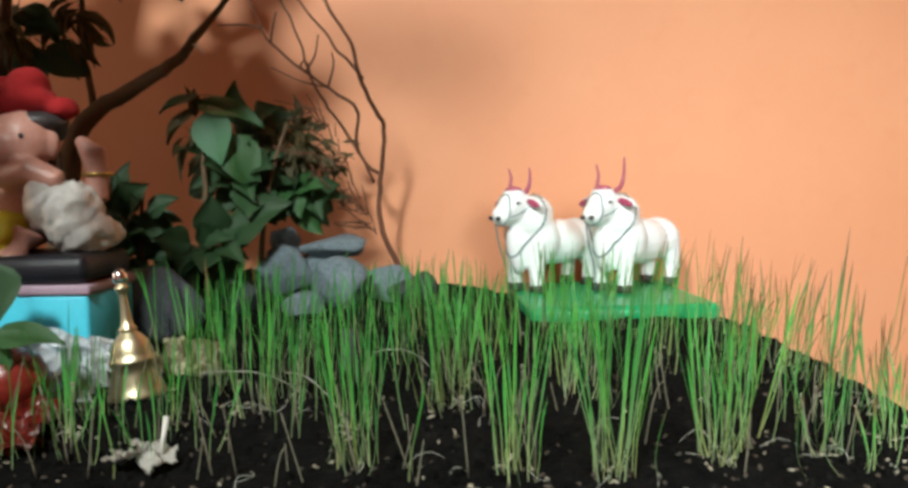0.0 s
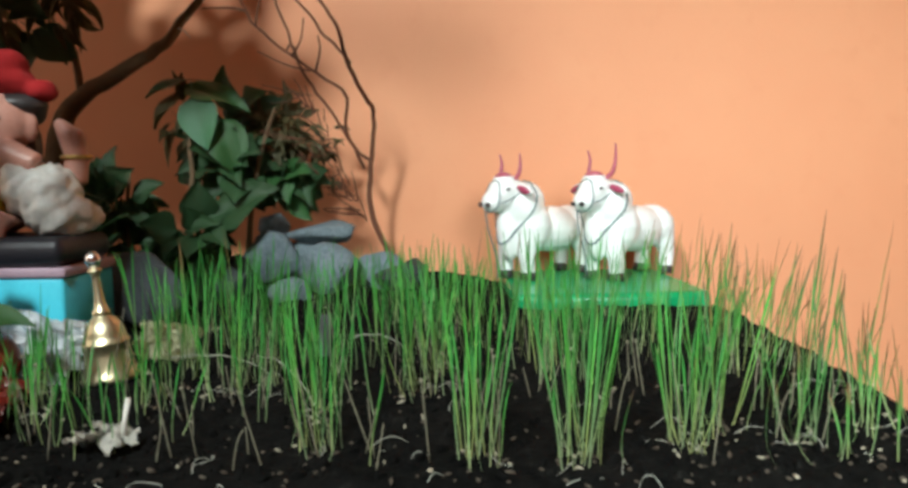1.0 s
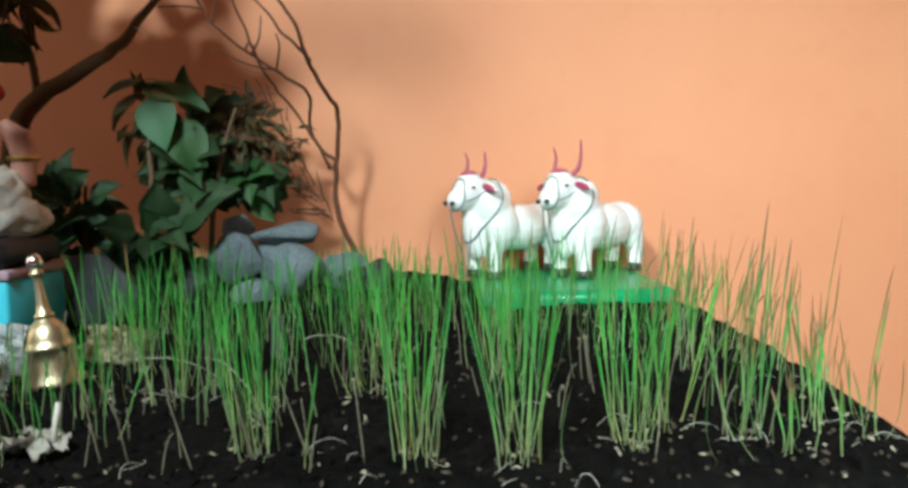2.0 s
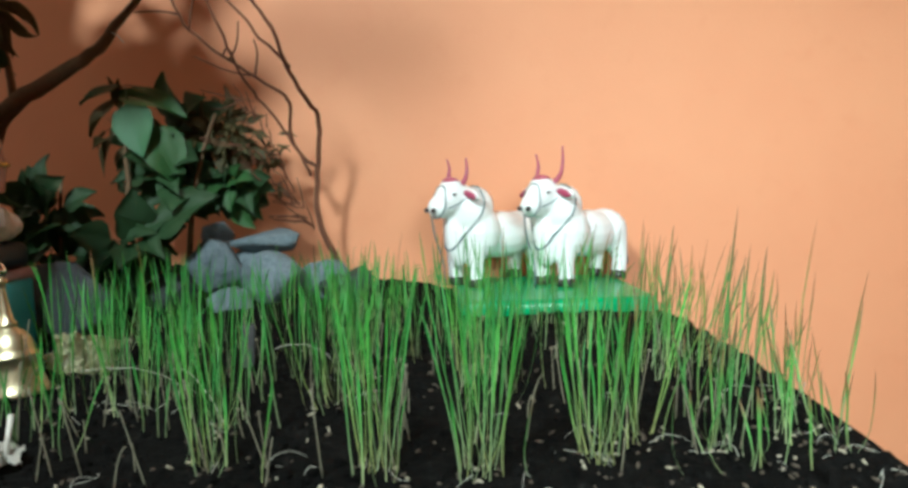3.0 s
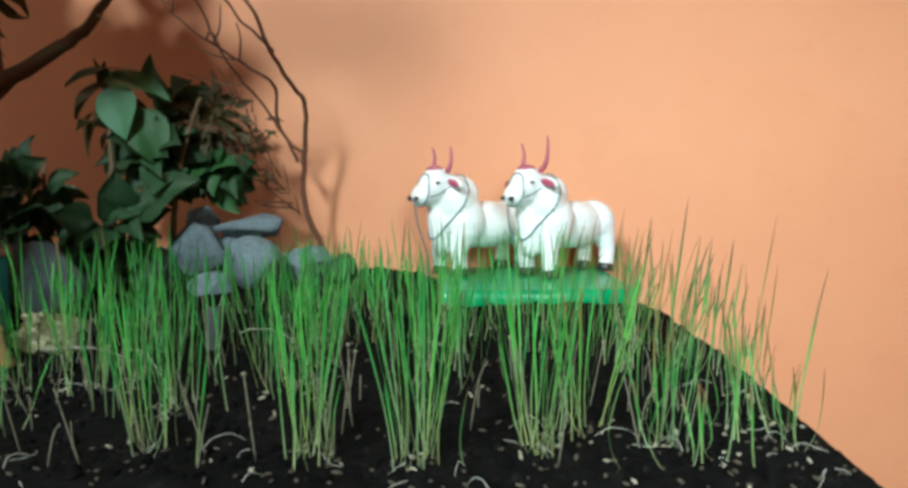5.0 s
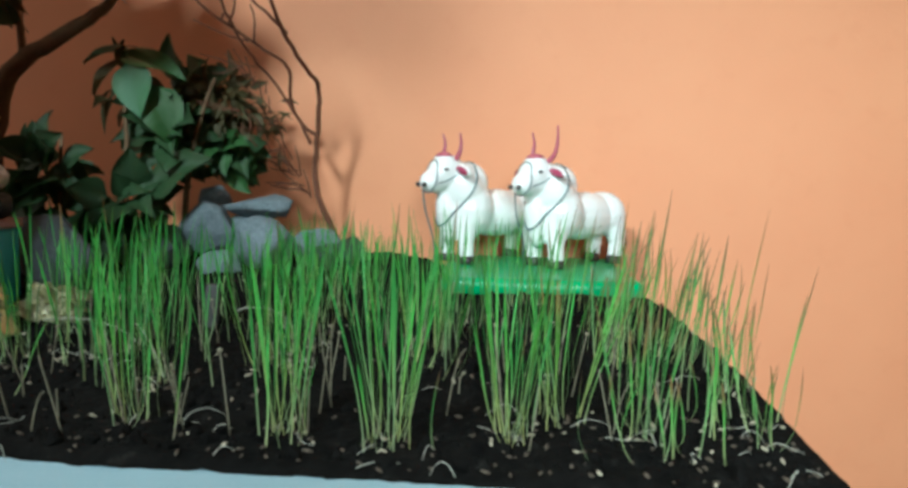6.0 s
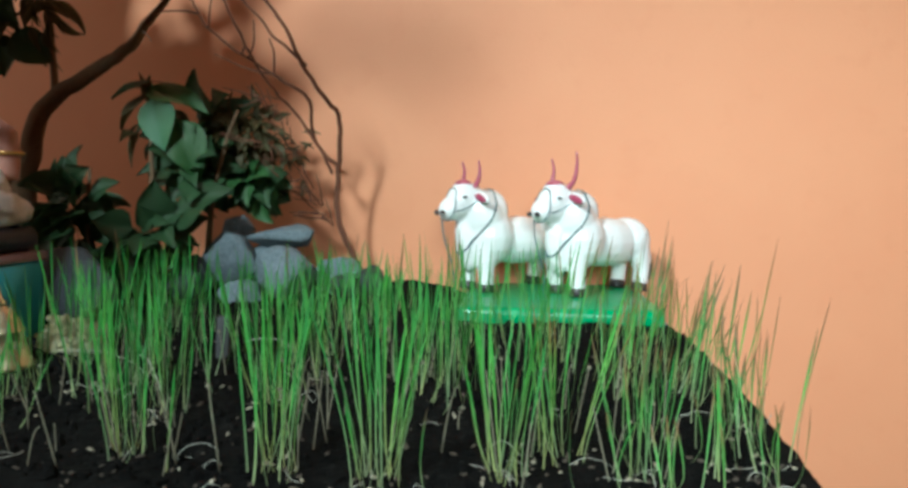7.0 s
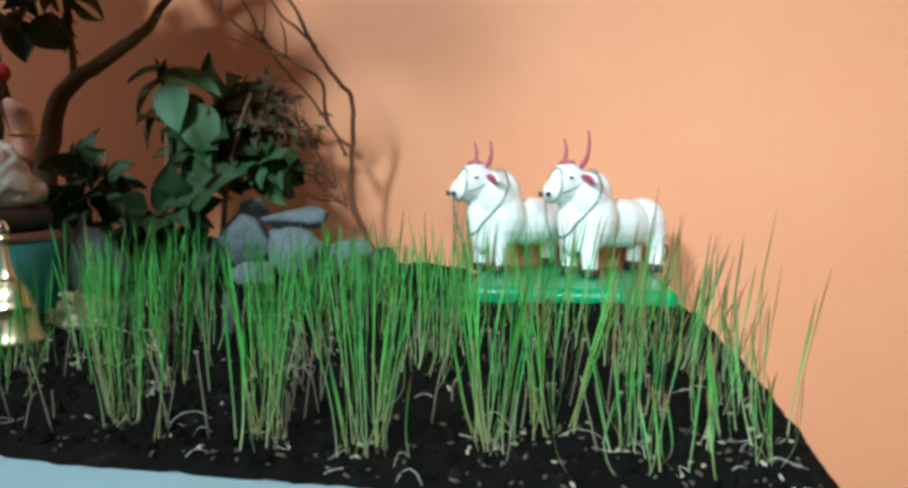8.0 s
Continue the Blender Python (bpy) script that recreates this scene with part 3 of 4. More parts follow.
bunch(DARKS, 40, (-0.283, 0.855, 1.045), (0.036, 0.03, 0.04), 0.045, plant, 1)
bunch(DARKS + DARKS + FRESH, 34, (-0.1068, 0.96, 1.0744), (0.04, 0.025, 0.032), 0.036, plant, 2)
bunch(FRESH, 7, (-0.1017, 0.945, 1.0851), (0.03, 0.02, 0.025), 0.026, plant, 7)
bunch(OLIVES, 70, (-0.1171, 0.985, 1.1402), (0.048, 0.025, 0.04), 0.030, plant, 3)
bunch(DARKS + OLIVES, 26, (-0.1703, 0.975, 1.1487), (0.048, 0.02, 0.034), 0.05, plant, 4)
bunch(DARKS, 24, (-0.195, 0.88, 1.012), (0.05, 0.03, 0.02), 0.045, plant, 6)
bunch(OLIVES, 26, (-0.0704, 1.0, 1.1061), (0.035, 0.02, 0.055), 0.02, plant, 9)
bunch(DARKS, 20, (-0.245, 0.87, 0.995), (0.07, 0.02, 0.028), 0.045, plant, 12)
bunch(OLIVES, 16, (-0.218, 0.915, 1.150), (0.036, 0.02, 0.034), 0.032, plant, 8)
bunch(DARKS, 30, (-0.168, 0.935, 1.105), (0.045, 0.025, 0.045), 0.045, plant, 14)
bunch(OLIVES, 40, (-0.115, 0.96, 1.135), (0.05, 0.03, 0.04), 0.026, plant, 15)
random.seed(11)
for k in range(18):
    a = Vector((-0.132, 0.985, 1.112)) + Vector((random.uniform(-0.02, 0.02), random.uniform(-0.01, 0.01), random.uniform(-0.02, 0.02)))
    e = Vector((random.uniform(0.02, 0.085), random.uniform(-0.03, 0.02), random.uniform(-0.02, 0.07)))
    limb("frond", [a, a + e * 0.6 + Vector((0, 0, 0.016)), a + e - Vector((0, 0, 0.008))], 0.0011, 0.0005, LEAFC, plant, 5, 0.003)

bunch(DARKS + OLIVES + OLIVES, 26, (-0.415, 0.86, 1.275), (0.05, 0.05, 0.075), 0.05, tree, 21, 0.0)
bunch(OLIVES, 26, (-0.352, 0.90, 1.285), (0.022, 0.03, 0.055), 0.038, tree, 22, -0.1)
# unseen canopy from here on, added above the view to shade the left wall
bunch(DARKS, 8, (-0.26, 0.90, 1.37), (0.06, 0.04, 0.02), 0.045, tree, 23, 0.1)
limb("branch", [(-0.405, 0.87, 1.35), (-0.41, 0.70, 1.39), (-0.38, 0.55, 1.43), (-0.24, 0.46, 1.51), (-0.09, 0.42, 1.585)], 0.006, 0.002, BARK, tree, 8, 0.003)
bunch(DARKS, 150, (-0.43, 0.68, 1.375), (0.25, 0.28, 0.045), 0.07, tree, 25, 0.1)
bunch(DARKS, 45, (-0.42, 0.62, 1.42), (0.12, 0.12, 0.07), 0.06, tree, 28, 0.0)
bunch(DARKS, 95, (-0.33, 0.66, 1.46), (0.21, 0.16, 0.07), 0.06, tree, 26, 0.0)
# unseen sprig added to keep lamp light off the idol
limb("branch", [(-0.39, 0.60, 1.41), (-0.36, 0.50, 1.35), (-0.30, 0.44, 1.30)], 0.003, 0.0015, BARK, tree, 6, 0.002)
bunch(DARKS, 15, (-0.285, 0.44, 1.285), (0.07, 0.05, 0.03), 0.05, tree, 27, 0.1)
# unseen leaves added so that their soft shadow mottles the wall
bunch(DARKS, 10, (-0.10, 0.41, 1.582), (0.085, 0.06, 0.035), 0.036, tree, 24, 0.1)


# ---- idol on its seat ----
def idol_mesh():
    def blob(*items):
        bm = bmesh.new()
        for it in items:
            if len(it[0]) == 3 and not hasattr(it[0][0], "__len__"):
                ball(bm, *it)
            else:
                tube(bm, it[0], it[1], 12)
        return melt(bm, 0.0028, 4)

    face = blob(((-0.296, 0.686, 1.130), (0.026, 0.024, 0.031)), ((-0.272, 0.692, 1.128), (0.007, 0.008, 0.015)), ((-0.304, 0.664, 1.118), (0.010, 0.010, 0.018)),
                ((-0.315, 0.70, 1.07), (0.045, 0.032, 0.042)), ([(-0.305, 0.672, 1.098), (-0.275, 0.662, 1.104), (-0.252, 0.664, 1.092)], [0.014, 0.0125, 0.011]),
                ([(-0.276, 0.655, 1.05), (-0.284, 0.645, 1.03), (-0.294, 0.64, 1.006)], [0.016, 0.013, 0.010]), ((-0.296, 0.632, 1.0025), (0.012, 0.018, 0.008)))
    hand = blob(([(-0.238, 0.70, 1.075), (-0.235, 0.70, 1.102), (-0.241, 0.698, 1.122), (-0.25, 0.696, 1.134)], [0.011, 0.011, 0.010, 0.0045]), ((-0.231, 0.698, 1.116), (0.006, 0.008, 0.011)))
    robe = blob(((-0.247, 0.672, 1.062), (0.027, 0.03, 0.032)), ((-0.262, 0.668, 1.072), (0.022, 0.024, 0.026)), ((-0.236, 0.676, 1.048), (0.024, 0.028, 0.02)), ((-0.244, 0.69, 1.045), (0.032, 0.035, 0.016)))
    for v in robe.vertices:
        v.co += v.normal * (0.0042 * noise.noise(v.co * 62) + 0.0024 * abs(noise.noise(v.co * 140)) + 0.0012 * math.sin(v.co.x * 330 - v.co.z * 240 + 9 * noise.noise(v.co * 45)))
    skirt = blob(((-0.308, 0.662, 1.052), (0.03, 0.026, 0.018)), ((-0.32, 0.66, 1.035), (0.03, 0.03, 0.02)))
    for v in skirt.vertices:
        v.co += v.normal * 0.002 * noise.noise(v.co * 120)
    cap = blob(((-0.306, 0.695, 1.167), (0.040, 0.032, 0.017)), ((-0.292, 0.695, 1.182), (0.017, 0.018, 0.017)), ((-0.264, 0.70, 1.160), (0.015, 0.016, 0.010)), ((-0.325, 0.695, 1.176), (0.024, 0.02, 0.015)))
    for v in cap.vertices:
        v.co += v.normal * 0.003 * noise.noise(v.co * 60)
    hair = blob(((-0.292, 0.698, 1.148), (0.033, 0.026, 0.013)), ((-0.273, 0.702, 1.145), (0.009, 0.016, 0.016)), ((-0.30, 0.722, 1.11), (0.02, 0.016, 0.035)))
    ring = tube(bmesh.new(), [(-0.2355 + 0.0122 * math.cos(a), 0.70 + 0.0122 * math.sin(a), 1.100) for a in np.linspace(0, math.tau, 21)], 0.002, 8, False)
    marks = []
    for x, y, z, r in ((-0.284, 0.665, 1.134, 0.0022), (-0.307, 0.663, 1.136, 0.0022), (-0.300, 0.637, 1.055, 0.0026)):
        b = bmesh.new()
        ball(b, (x, y, z), r, seg=8)
        marks.append((b, CUSHION))
    return gather([(face, IDOLPINK), (hand, IDOLPINK), (robe, IDOLWHITE), (skirt, IDOLYELLOW), (cap, IDOLRED), (hair, OXDARK), (ring, IDOLGOLD)] + marks, "idol")


tagged(part("idol", idol_mesh(), IDOLPINK), "painted clay idol in red cap and white robe, seated", "statue")
seat = bmesh.new()
box(-0.352, -0.214, 0.625, 0.715, 1.0065, 1.031, 0.009, seat, 3)
for v in seat.verts:
    v.co.z += 0.002 * noise.noise(v.co * 40)
tagged(part("seat_cushion", seat, CUSHION), "shiny black seat under the painted idol", "seat")
stand = thing("display_box", "turquoise box with a mauve lid under the black seat", "box")
part("body", box(-0.352, -0.217, 0.632, 0.72, 0.915, 0.997, 0.003), BOXBLUE, stand)
part("lid", box(-0.355, -0.214, 0.630, 0.722, 0.997, 1.006, 0.002), BOXMAUVE, stand, "mauve flat lid")


# ---- offerings on the soil ----
def crumple(w, h, seed, depth, n=26):
    """A crumpled sheet in the x-z plane, w by h."""
    bm = bmesh.new()
    o = Vector((seed, seed * 2.3, 0))
    rows = []
    for j in range(n + 1):
        row = []
        for i in range(n + 1):
            u, v = i / n - 0.5, j / n - 0.5
            p = Vector((u * 5, v * 5, 0)) + o
            d = abs(noise.noise(p)) * 1.2 + 0.6 * abs(noise.noise(p * 2.1)) + 0.3 * noise.noise(p * 4.3)
            edge = 1 + 0.25 * noise.noise(Vector((u * 4, v * 4, seed)))
            row.append(bm.verts.new((u * w * edge, (d - 0.6) * depth, v * h * edge + 0.2 * depth * noise.noise(p * 1.7))))
        rows.append(row)
    for r, s in zip(rows, rows[1:]):
        for i in range(n):
            bm.faces.new((r[i], r[i + 1], s[i + 1], s[i]))
    bmesh.ops.solidify(bm, geom=bm.faces[:], thickness=0.0006)
    return bm


ob = part("foil_sheet", crumple(0.112, 0.060, 3, 0.022), FOIL, smooth=False)
ob.matrix_world = pose(-0.245, 0.602, 0.943, -34, 6, 4)
tagged(ob, "crumpled silver foil leaning on the turquoise box", "foil")
ob = part("foil_wrapper", crumple(0.050, 0.034, 12, 0.020, 22), GOLDFOIL, smooth=False)
ob.matrix_world = pose(-0.138, 0.650, 0.936, -30, 12, 10)
tagged(ob, "crumpled pale gold foil wrapper beside the bell", "wrapper")

bell = thing("hand_bell", "small polished brass hand bell standing on the soil", "bell")
bell.matrix_world = pose(-0.164, 0.601, 0.9185, 0, -6, 0)
CUP = [(15, 6), (18.5, 0), (21, 0.6), (21.4, 2.6), (19.4, 6), (17.8, 12), (16.6, 20), (15.8, 28), (16.8, 29), (16.8, 32), (15.2, 33.2), (14.6, 37), (14.0, 40), (12.4, 45), (9.2, 49.5), (6.4, 52), (5.6, 54), (0, 54.5)]
part("cup", lathe([(0.00108 * r, 0.001 * z) for r, z in CUP]), BRASS, bell)
GRIP = [(0, 53), (7.0, 53.4), (7.4, 55.5), (5.2, 58), (4.2, 64), (3.4, 73), (3.0, 82), (3.4, 86), (5.4, 87.5), (5.4, 89.5), (3.6, 91), (0, 91.5)]
part("handle", lathe([(0.001 * r, 0.001 * z) for r, z in GRIP], 20), BRASS, bell)
KNOB = [(0, 90.5), (3.2, 91), (5.4, 94), (6.0, 97.5), (5.0, 101), (2.8, 103.6), (0, 104.5)]
part("finial", lathe([(0.001 * r, 0.001 * z) for r, z in KNOB], 20), STEEL, bell, "bright rounded knob")

fruit = thing("red_fruit", "dark red round fruit lying on the soil", "fruit", at=(-0.240, 0.555, 0.943))
part("flesh", lathe([(0.0, -0.024), (0.009, -0.0265), (0.019, -0.020), (0.0265, -0.006), (0.0272, 0.006), (0.022, 0.018), (0.012, 0.0235), (0.005, 0.021), (0.0, 0.018)], 28), FRUITRED, fruit)
part("stalk", tube(bmesh.new(), [(0, 0, 0.018), (0.001, 0.001, 0.025), (0.004, 0.0, 0.031)], 0.0014, 6), TWIG, fruit)
ob = part("red_cloth", crumple(0.10, 0.07, 8, 0.022), FRUITRED)
ob.matrix_world = pose(-0.235, 0.498, 0.921, -80, 0, 12)
tagged(ob, "crumpled dark red cloth lying on the soil", "cloth")
sprig = thing("leaf_sprig", "green leaf sprig laid over the red fruit", "leaves")
limb("stem", [(-0.262, 0.545, 0.93), (-0.246, 0.532, 0.965), (-0.238, 0.535, 0.982)], 0.0016, 0.001, LEAFD, sprig, 6)
lay_leaf(FRESH[1], (-0.238, 0.535, 0.982), (0.05, 0.01, 0.003), (0, -0.5, 0.9), 0.046, sprig)
lay_leaf(FRESH[1], (-0.240, 0.535, 0.982), (0.004, -0.01, -0.05), (0.3, -1, 0.2), 0.045, sprig)
limb("stem", [(-0.246, 0.532, 0.965), (-0.262, 0.56, 1.0), (-0.264, 0.578, 1.032)], 0.0014, 0.001, LEAFB, sprig, 6)
lay_leaf(DARKS[2], (-0.264, 0.578, 1.032), (0.004, -0.004, -0.05), (0.3, -1, 0.2), 0.05, sprig)
lay_leaf(FRESH[0], (-0.240, 0.540, 0.983), (-0.03, 0.0, 0.04), (0.2, -1, 0.2), 0.05, sprig)

flower = thing("dried_flower", "dried pale flower with a short stalk on the soil", "flower", at=(-0.106, 0.470, 0.914))
random.seed(9)
for k in range(7):
    a = k * 0.9 + random.uniform(-0.2, 0.2)
    b = crumple(0.020 * random.uniform(0.7, 1.2), 0.012, 40 + k, 0.006, 8)
    bmesh.ops.transform(b, matrix=pose(0.014 * math.cos(a), 0.010 * math.sin(a), 0.002 + 0.002 * (k % 3), -65, random.uniform(-15, 15), math.degrees(a)), verts=b.verts)
    part("petal", b, PETAL, flower)
part("stalk", tube(bmesh.new(), [(0.013, 0, 0.0), (0.014, 0.0, 0.012), (0.017, 0.001, 0.028)], [0.0018, 0.0016, 0.0019], 7), PETAL, flower)
peg = part("wooden_peg", box(-0.0055, 0.0055, -0.005, 0.005, -0.012, 0.036, 0.001), plain("grey_old_wood", (0.035, 0.035, 0.036), (0.08, 0.08, 0.082), 0.85, 0, 60, 400, 0.001).m)
peg.matrix_world = pose(-0.005, 0.665, soil_height(-0.005, 0.665), 0, 3, 12)
tagged(peg, "short dark weathered wooden peg pushed into the soil", "peg")


# ---- husks and rootlets on the soil ----
def scatter_husks(n, seed, low, high, at_tufts):
    rnd = random.Random(seed)
    verts, faces = [], []
    unit = bmesh.new()
    bmesh.ops.create_icosphere(unit, subdivisions=1, radius=1.0)
    uv = [v.co.copy() for v in unit.verts]
    uf = [[v.index for v in f.verts] for f in unit.faces]
    unit.free()
    for i in range(n + at_tufts * len(SPOTS)):
        x, y = rnd.uniform(-0.3, 0.425), 0.418 + 0.4 * rnd.random() ** 1.7
        s = rnd.uniform(low, high)
        if i >= n:  # seeds at the foot of each tuft
            x, y = SPOTS[i % len(SPOTS)]
            x, y, s = x + rnd.gauss(0, 0.011), y + rnd.gauss(-0.004, 0.009), rnd.uniform(0.0009, 0.0015)
        m = Matrix.LocRotScale((x, y, soil_height(x, y) + s * 0.5 + 0.001), Euler((rnd.uniform(-0.6, 0.6), rnd.uniform(-0.6, 0.6), rnd.uniform(0, 6.3))), (s * rnd.uniform(1.5, 2.6), s, s * 0.75))
        k = len(verts)
        verts += [tuple(m @ (v * rnd.uniform(0.8, 1.15))) for v in uv]
        faces += [[k + i for i in f] for f in uf]
    me = bpy.data.meshes.new("seed_husks")
    me.from_pydata(verts, [], faces)
    me.polygons.foreach_set("use_smooth", [True] * len(faces))
    return me




def scatter_crumbs(n):
    rnd = random.Random(29)
    unit = bmesh.new()
    bmesh.ops.create_icosphere(unit, subdivisions=1, radius=1.0)
    uv = [v.co.copy() for v in unit.verts]
    uf = [[v.index for v in f.verts] for f in unit.faces]
    unit.free()
    verts, faces = [], []
    for _ in range(n):
        x, y = rnd.uniform(-0.34, 0.413), 0.425 + 0.42 * rnd.random() ** 1.5
        s = 0.0012 + 0.0042 * rnd.random() ** 3
        m = Matrix.LocRotScale((x, y, soil_height(x, y) + s * 0.2), Euler((rnd.uniform(0, 6), rnd.uniform(0, 6), rnd.uniform(0, 6))), (s * rnd.uniform(0.8, 1.5), s, s * rnd.uniform(0.6, 1.0)))
        k = len(verts)
        verts += [tuple(m @ (v * rnd.uniform(0.7, 1.2))) for v in uv]
        faces += [[k + i for i in f] for f in uf]
    me = bpy.data.meshes.new("soil_crumbs")
    me.from_pydata(verts, [], faces)
    return me


tagged(part("soil_crumbs", scatter_crumbs(2600), SOIL), "small dark crumbs of soil lying on the bed", "soil", kind="stuff")


# ---- wheat grass ----
def blade_shape(rnd, h, w, lean, curl, second):
    """Rings of a shoot: a pale stalk that widens to a folded leaf. Returns vertices, faces, uvs."""
    verts, faces, uvs = [], [], []
    tone = rnd.random()

    def strip(p0, ang, length, width, lean, curl, v0, v1, n, hook=0.0):
        k0 = len(verts)
        c, s = math.cos(ang), math.sin(ang)
        for j in range(n + 1):
            v = j / n
            r = lean * v + curl * v * v * v + hook * max(0.0, 1 - 2.6 * v) ** 2
            z = length * v - 0.25 * abs(curl) * v ** 4
            half = width * (0.56 + 0.44 * min(1, max(0, v - 0.42) * 2.8)) * (1 if v < 0.72 else max(0.12, 1 - ((v - 0.72) / 0.28) ** 2.2)) * 0.5
            fold = half * 0.55
            cx, cy, cz = p0[0] + r * c, p0[1] + r * s, p0[2] + z
            for u in (-1, 0, 1):
                verts.append((cx - s * u * half + c * (fold if u == 0 else 0), cy + c * u * half + s * (fold if u == 0 else 0), cz))
                uvs.append((tone, v0 + (v1 - v0) * v))
        for j in range(n):
            for u in (0, 1):
                a = k0 + 3 * j + u
                faces.append((a, a + 1, a + 4, a + 3))

    ang = rnd.uniform(0, math.tau)
    strip((0, 0, 0), ang, h, w, lean, curl, 0.0, 1.0, 9, rnd.choice((0, 0.003, -0.004, 0.006, -0.007, 0.011)))
    if second:
        v = rnd.uniform(0.42, 0.6)
        r = lean * v + curl * v ** 3
        strip((r * math.cos(ang), r * math.sin(ang), h * v), ang + rnd.uniform(1.5, 4.5), h * rnd.uniform(0.3, 0.5), w * 0.85, rnd.uniform(0.006, 0.018), rnd.uniform(0.0, 0.02), v, 1.0, 4)
    return verts, faces, uvs


def mesh_of(name, verts, faces, uvs, material):
    me = bpy.data.meshes.new(name)
    me.from_pydata(verts, [], faces)
    layer = me.uv_layers.new(name="along")
    idx = np.empty(len(me.loops), dtype=np.int32)
    me.loops.foreach_get("vertex_index", idx)
    layer.data.foreach_set("uv", np.array(uvs, dtype=np.float32)[idx].ravel())
    me.polygons.foreach_set("use_smooth", [True] * len(me.polygons))
    me.materials.append(material)
    return me


rnd = random.Random(41)
SHOOTS = []  # x, y, height, tilt about x, tilt about y


SPOTS = []


def clump(x, y, n, spread, h, splay=9.0):
    SPOTS.append((x, y))
    for _ in range(round(1.15 * n)):
        a, r = rnd.uniform(0, math.tau), spread * rnd.random() ** 0.7
        SHOOTS.append((x + r * math.cos(a), y + r * math.sin(a), h * rnd.triangular(0.45, 1.15, 0.98), -splay * math.sin(a) * r / spread + rnd.gauss(0, 3.5), splay * math.cos(a) * r / spread + rnd.gauss(0, 4.5)))


def band(x0, x1, y0, y1, n, h):
    for _ in range(n):
        x, y = rnd.uniform(x0, x1), rnd.uniform(y0, y1)
        if noise.noise((x * 24, y * 18, 3.3)) > -0.08:
            lean = 6 if x > 0.3 else 1
            SHOOTS.append((x, y, h * rnd.uniform(0.72, 1.12), rnd.gauss(0, 6), rnd.gauss(lean, 6)))


# tufts along the front, then the middle, then the thick rows behind
for x, y, n, h in ((0.028, 0.466, 15, 0.105), (0.125, 0.448, 17, 0.112), (0.188, 0.452, 22, 0.118), (0.256, 0.462, 20, 0.112), (0.286, 0.497, 14, 0.105), (0.332, 0.480, 11, 0.078), (0.350, 0.452, 5, 0.06), (0.377, 0.490, 9, 0.066)):
    clump(x, y, n, 0.0125, h, 9.0)
for x, y, n, h in ((0.403, 0.500, 7, 0.062), (0.410, 0.560, 8, 0.07), (0.022, 0.527, 12, 0.10), (-0.06, 0.563, 14, 0.10), (-0.10, 0.553, 9, 0.09), (-0.033, 0.580, 14, 0.10), (0.082, 0.557, 14, 0.10), (0.100, 0.607, 12, 0.095), (-0.175, 0.513, 10, 0.07), (-0.205, 0.56, 8, 0.075)):
    clump(x, y, n, 0.015, h, 8.0)
clump(0.40, 0.465, 4, 0.012, 0.045)
band(-0.13, 0.05, 0.59, 0.76, 165, 0.092)
band(-0.19, -0.12, 0.66, 0.80, 40, 0.09)
band(0.05, 0.15, 0.60, 0.80, 105, 0.085)
band(-0.05, 0.16, 0.76, 0.90, 75, 0.07)
band(0.17, 0.39, 0.55, 0.68, 200, 0.09)
band(0.15, 0.39, 0.68, 0.82, 150, 0.098)
band(0.31, 0.42, 0.50, 0.66, 110, 0.082)
band(-0.02, 0.42, 0.43, 0.56, 26, 0.06)
band(-0.22, -0.06, 0.45, 0.60, 36, 0.06)
band(-0.05, 0.18, 0.50, 0.61, 16, 0.085)
band(-0.25, -0.08, 0.46, 0.58, 85, 0.058)
SHOOTS.sort(key=lambda s: s[1])
KINDS = {GRASS: [], BACKLITGRASS: []}
for k in range(28):
    h = 0.045 + 0.11 * (k // 2) / 13
    shape = blade_shape(rnd, h, rnd.uniform(0.0013, 0.0019), rnd.uniform(0.0, 0.008), rnd.uniform(-0.006, 0.009), k % 9 == 0 and h > 0.07)
    for material in KINDS:
        KINDS[material].append((h, mesh_of("blade", *shape, material)))
grass = thing("wheat_grass", "young green wheat grass sprouting in tufts from the soil", "grass")
rest = {GRASS: ([], [], []), BACKLITGRASS: ([], [], [])}
for i, (x, y, h, tx, ty) in enumerate(SHOOTS):
    m = pose(x, y, soil_height(x, y) - 0.002, tx, ty, 0)
    # shoots towards the right get the tips painted as if backlit
    material = BACKLITGRASS if x + rnd.gauss(0, 0.03) > 0.30 else GRASS
    if i < 289:
        near = sorted(KINDS[material], key=lambda k: abs(k[0] - h))[:4]
        ob = new("blade", rnd.choice(near)[1])
        ob.parent = grass
        ob.matrix_basis = m @ pose(0, 0, 0, 0, 0, rnd.uniform(0, 360))
    else:
        v, f, uv = blade_shape(rnd, h, rnd.uniform(0.0013, 0.0019), rnd.uniform(0.0, 0.008), rnd.uniform(-0.006, 0.009), rnd.random() < 0.1)
        verts, faces, uvs = rest[material]
        k = len(verts)
        verts += [tuple(m @ Vector(p)) for p in v]
        faces += [tuple(k + a for a in q) for q in f]
        uvs += uv
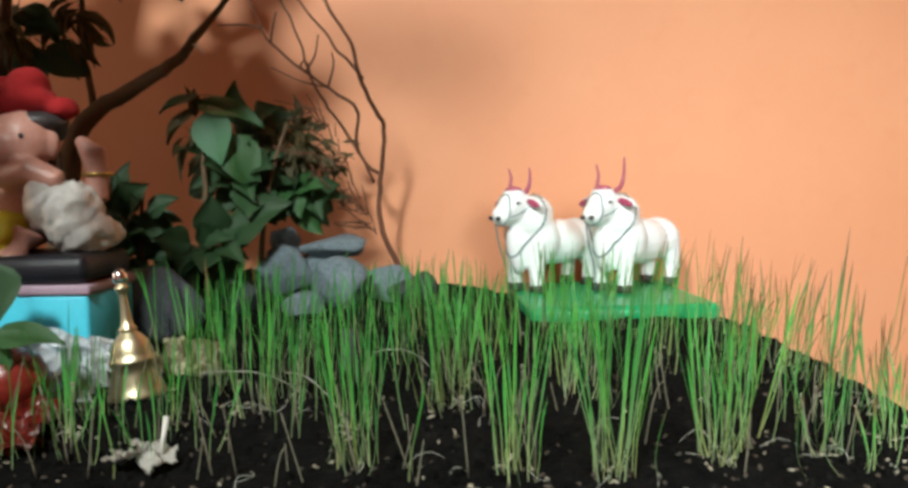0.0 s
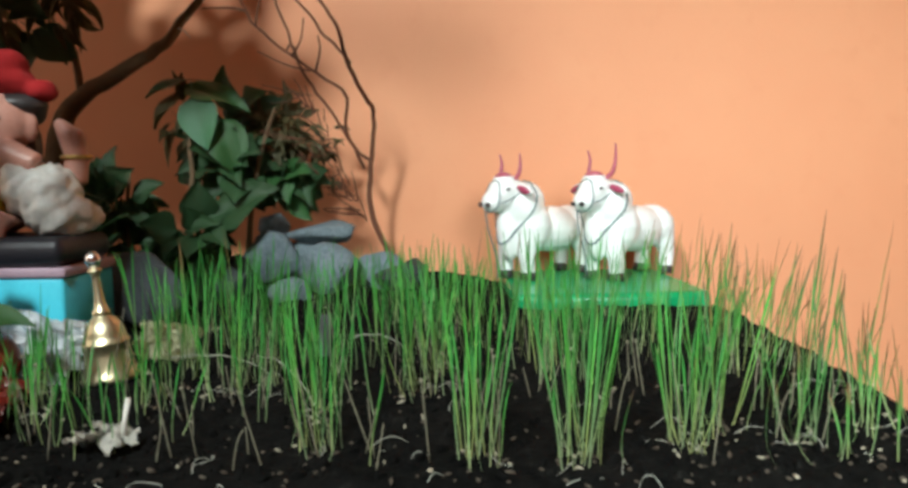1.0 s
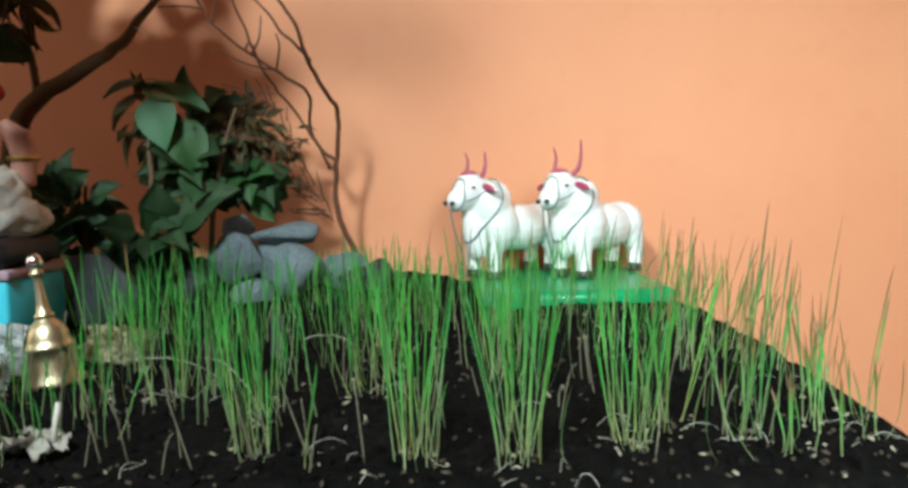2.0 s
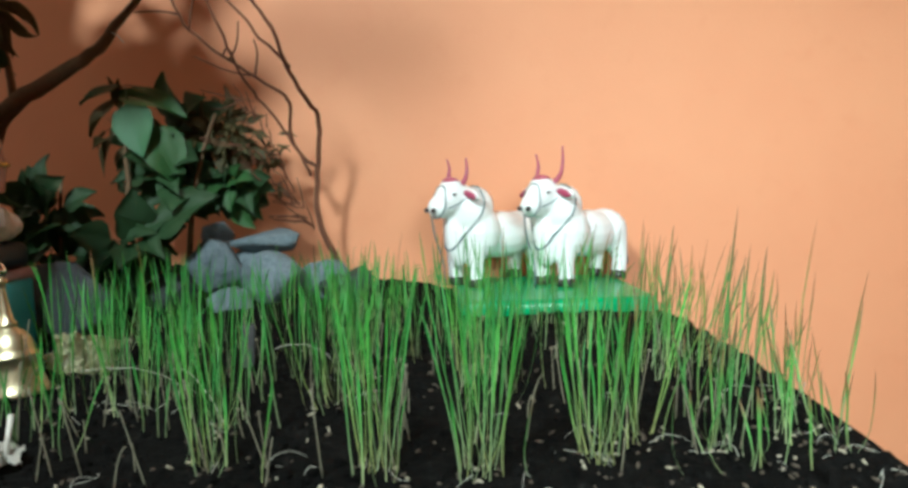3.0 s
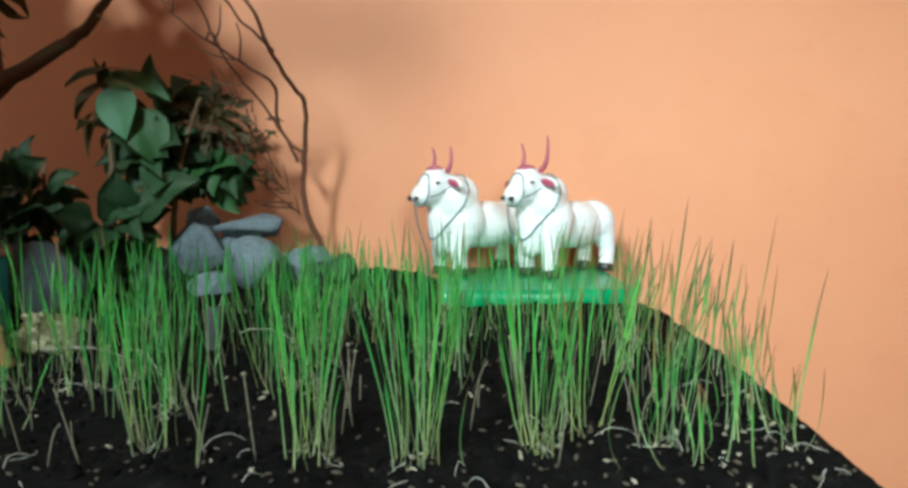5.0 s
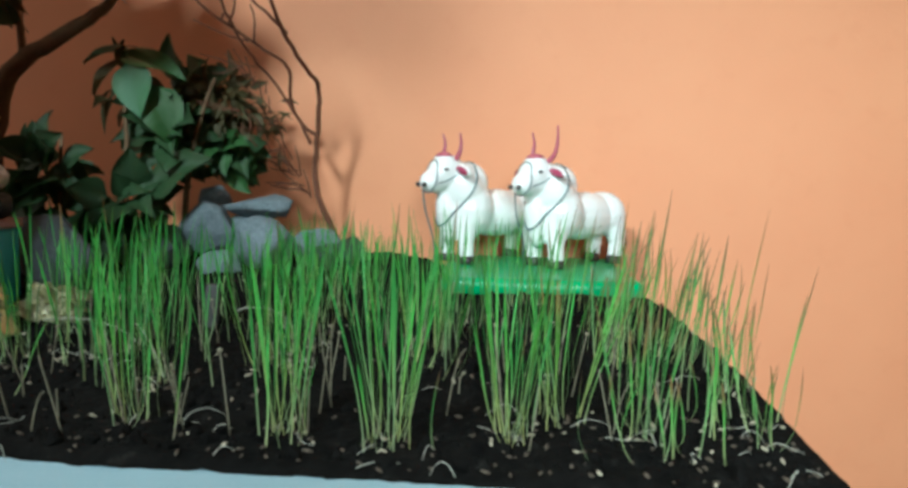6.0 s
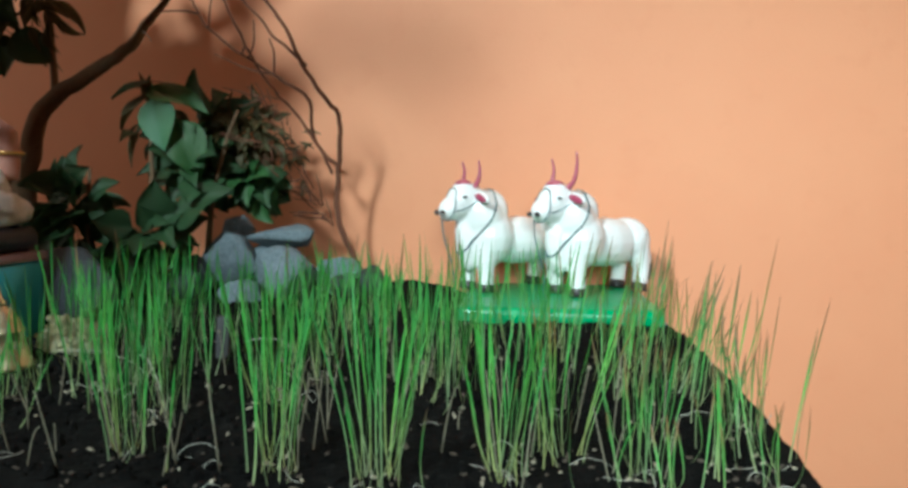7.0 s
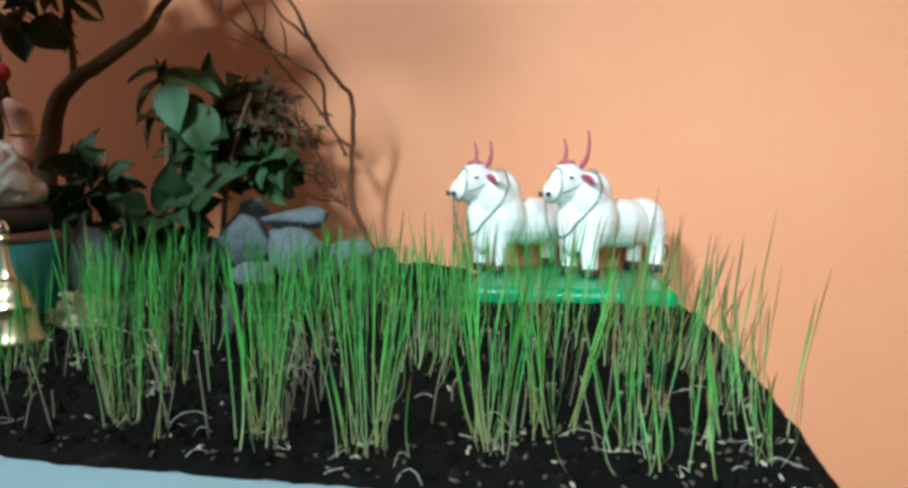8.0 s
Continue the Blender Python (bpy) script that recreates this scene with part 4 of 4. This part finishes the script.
# a few straight shoots that overtop the rest
for x, y, h, ty in ((0.327, 0.478, 0.150, 5.5), (0.398, 0.536, 0.133, 7), (0.425, 0.520, 0.100, 9), (0.372, 0.56, 0.112, 5), (0.29, 0.60, 0.11, 3), (0.205, 0.60, 0.122, 4), (0.118, 0.60, 0.122, 7), (-0.062, 0.62, 0.12, -5), (-0.105, 0.62, 0.112, -4), (0.236, 0.585, 0.112, 2), (0.40, 0.6, 0.105, 6), (0.352, 0.60, 0.112, 6), (0.385, 0.64, 0.10, 8), (0.338, 0.66, 0.105, 4), (0.412, 0.55, 0.095, 9), (0.366, 0.52, 0.10, 7), (0.30, 0.55, 0.108, 5), (0.418, 0.505, 0.085, 10), (0.06, 0.66, 0.105, -3), (0.155, 0.62, 0.118, 5)):
    ob = part("blade", mesh_of("blade", *blade_shape(rnd, h, 0.0017, 0.001, 0.002, False), BACKLITGRASS), BACKLITGRASS, grass)
    ob.matrix_basis = pose(x, y, soil_height(x, y) - 0.002, 0, ty, 0)


def stalks(n):
    """Thin leafless shoots, upright or nodding, some with a seed coat on the tip."""
    rnd = random.Random(57)
    bm = bmesh.new()
    for _ in range(n):
        x, y, h = -0.25 + 0.65 * rnd.random() ** 1.3, 0.425 + 0.22 * rnd.random(), rnd.uniform(0.018, 0.062)
        dx, dy, nod = rnd.gauss(0, 0.16), rnd.gauss(0, 0.08), rnd.choice((0, 0, 0, 0.003, -0.003))
        z = soil_height(x, y) - 0.001
        pts = [(x + dx * h * v + nod * v ** 3, y + dy * h * v, z + h * (v - (0.22 * v ** 4 if nod else 0))) for v in np.linspace(0, 1, 7)]
        tube(bm, pts, taper(7, 0.0005, 0.00036), 5)
        if rnd.random() < 0.3:
            ball(bm, pts[-1], (0.0016, 0.0012, 0.0011), seg=6)
    return bm


def fallen():
    """Longer shoots that have bent over to the soil, or lie across the tufts."""
    bm = bmesh.new()
    for x, y, dx, dy, top in ((-0.045, 0.60, 0.060, -0.065, 0.030), (-0.115, 0.60, 0.085, -0.01, 0.036), (0.02, 0.66, 0.05, 0.0, 0.03)):
        pts = [(x + dx * v, y + dy * v, soil_height(x + dx * v, y + dy * v) + 0.001 + top * (1 - v) ** 0.8 * (0.5 + v)) for v in np.linspace(0, 1, 9)]
        tube(bm, pts, taper(9, 0.00055, 0.0004), 5)
    return bm


tagged(part("bent_stalks", fallen(), STRAW, grass, "pale bent-over shoots"), kind="stuff")
tagged(part("stalks", stalks(130), STALK, grass, "thin pale leafless stalks"), kind="stuff")
tagged(part("blades", mesh_of("blades", *rest[GRASS], GRASS), GRASS, grass), kind="stuff")
tagged(part("blades", mesh_of("blades", *rest[BACKLITGRASS], BACKLITGRASS), BACKLITGRASS, grass, "slender blades, tips painted brown as if backlit"), kind="stuff")


def rootlets(n):
    rnd = random.Random(23)
    bm = bmesh.new()
    for k in range(n + 2 * len(SPOTS)):
        if k < n:
            x, y = rnd.uniform(-0.26, 0.42), 0.416 + 0.18 * rnd.random() ** 2.5
        else:
            x, y = SPOTS[k % len(SPOTS)]
            x, y = x + rnd.gauss(0, 0.012), y + rnd.gauss(0, 0.008)
        a, bend, step = rnd.uniform(0, 6.3), rnd.uniform(-0.5, 0.5), rnd.uniform(0.0018, 0.0045)
        pts, arch = [], rnd.uniform(0.0, 0.008)
        for j in range(8):
            pts.append((x, y, soil_height(x, y) + 0.0008 + arch * math.sin(math.pi * j / 7)))
            x, y, a = x + step * math.cos(a), y + 0.6 * step * math.sin(a), a + bend
        tube(bm, pts, taper(8, 0.0003, 0.00014), 5)
    return bm


tagged(part("rootlets", rootlets(28), STRAW), "pale curled rootlets lying on the dark soil", "roots", kind="stuff")
tagged(part("seed_husks", scatter_husks(60, 17, 0.0007, 0.0015, 4), HUSK), "pale wheat seed husks scattered over the dark soil", "husks", kind="stuff")
tagged(part("dry_litter", scatter_husks(420, 19, 0.0006, 0.0016, 6), LITTER), "small brown bits of dry litter on the soil", "litter", kind="stuff")
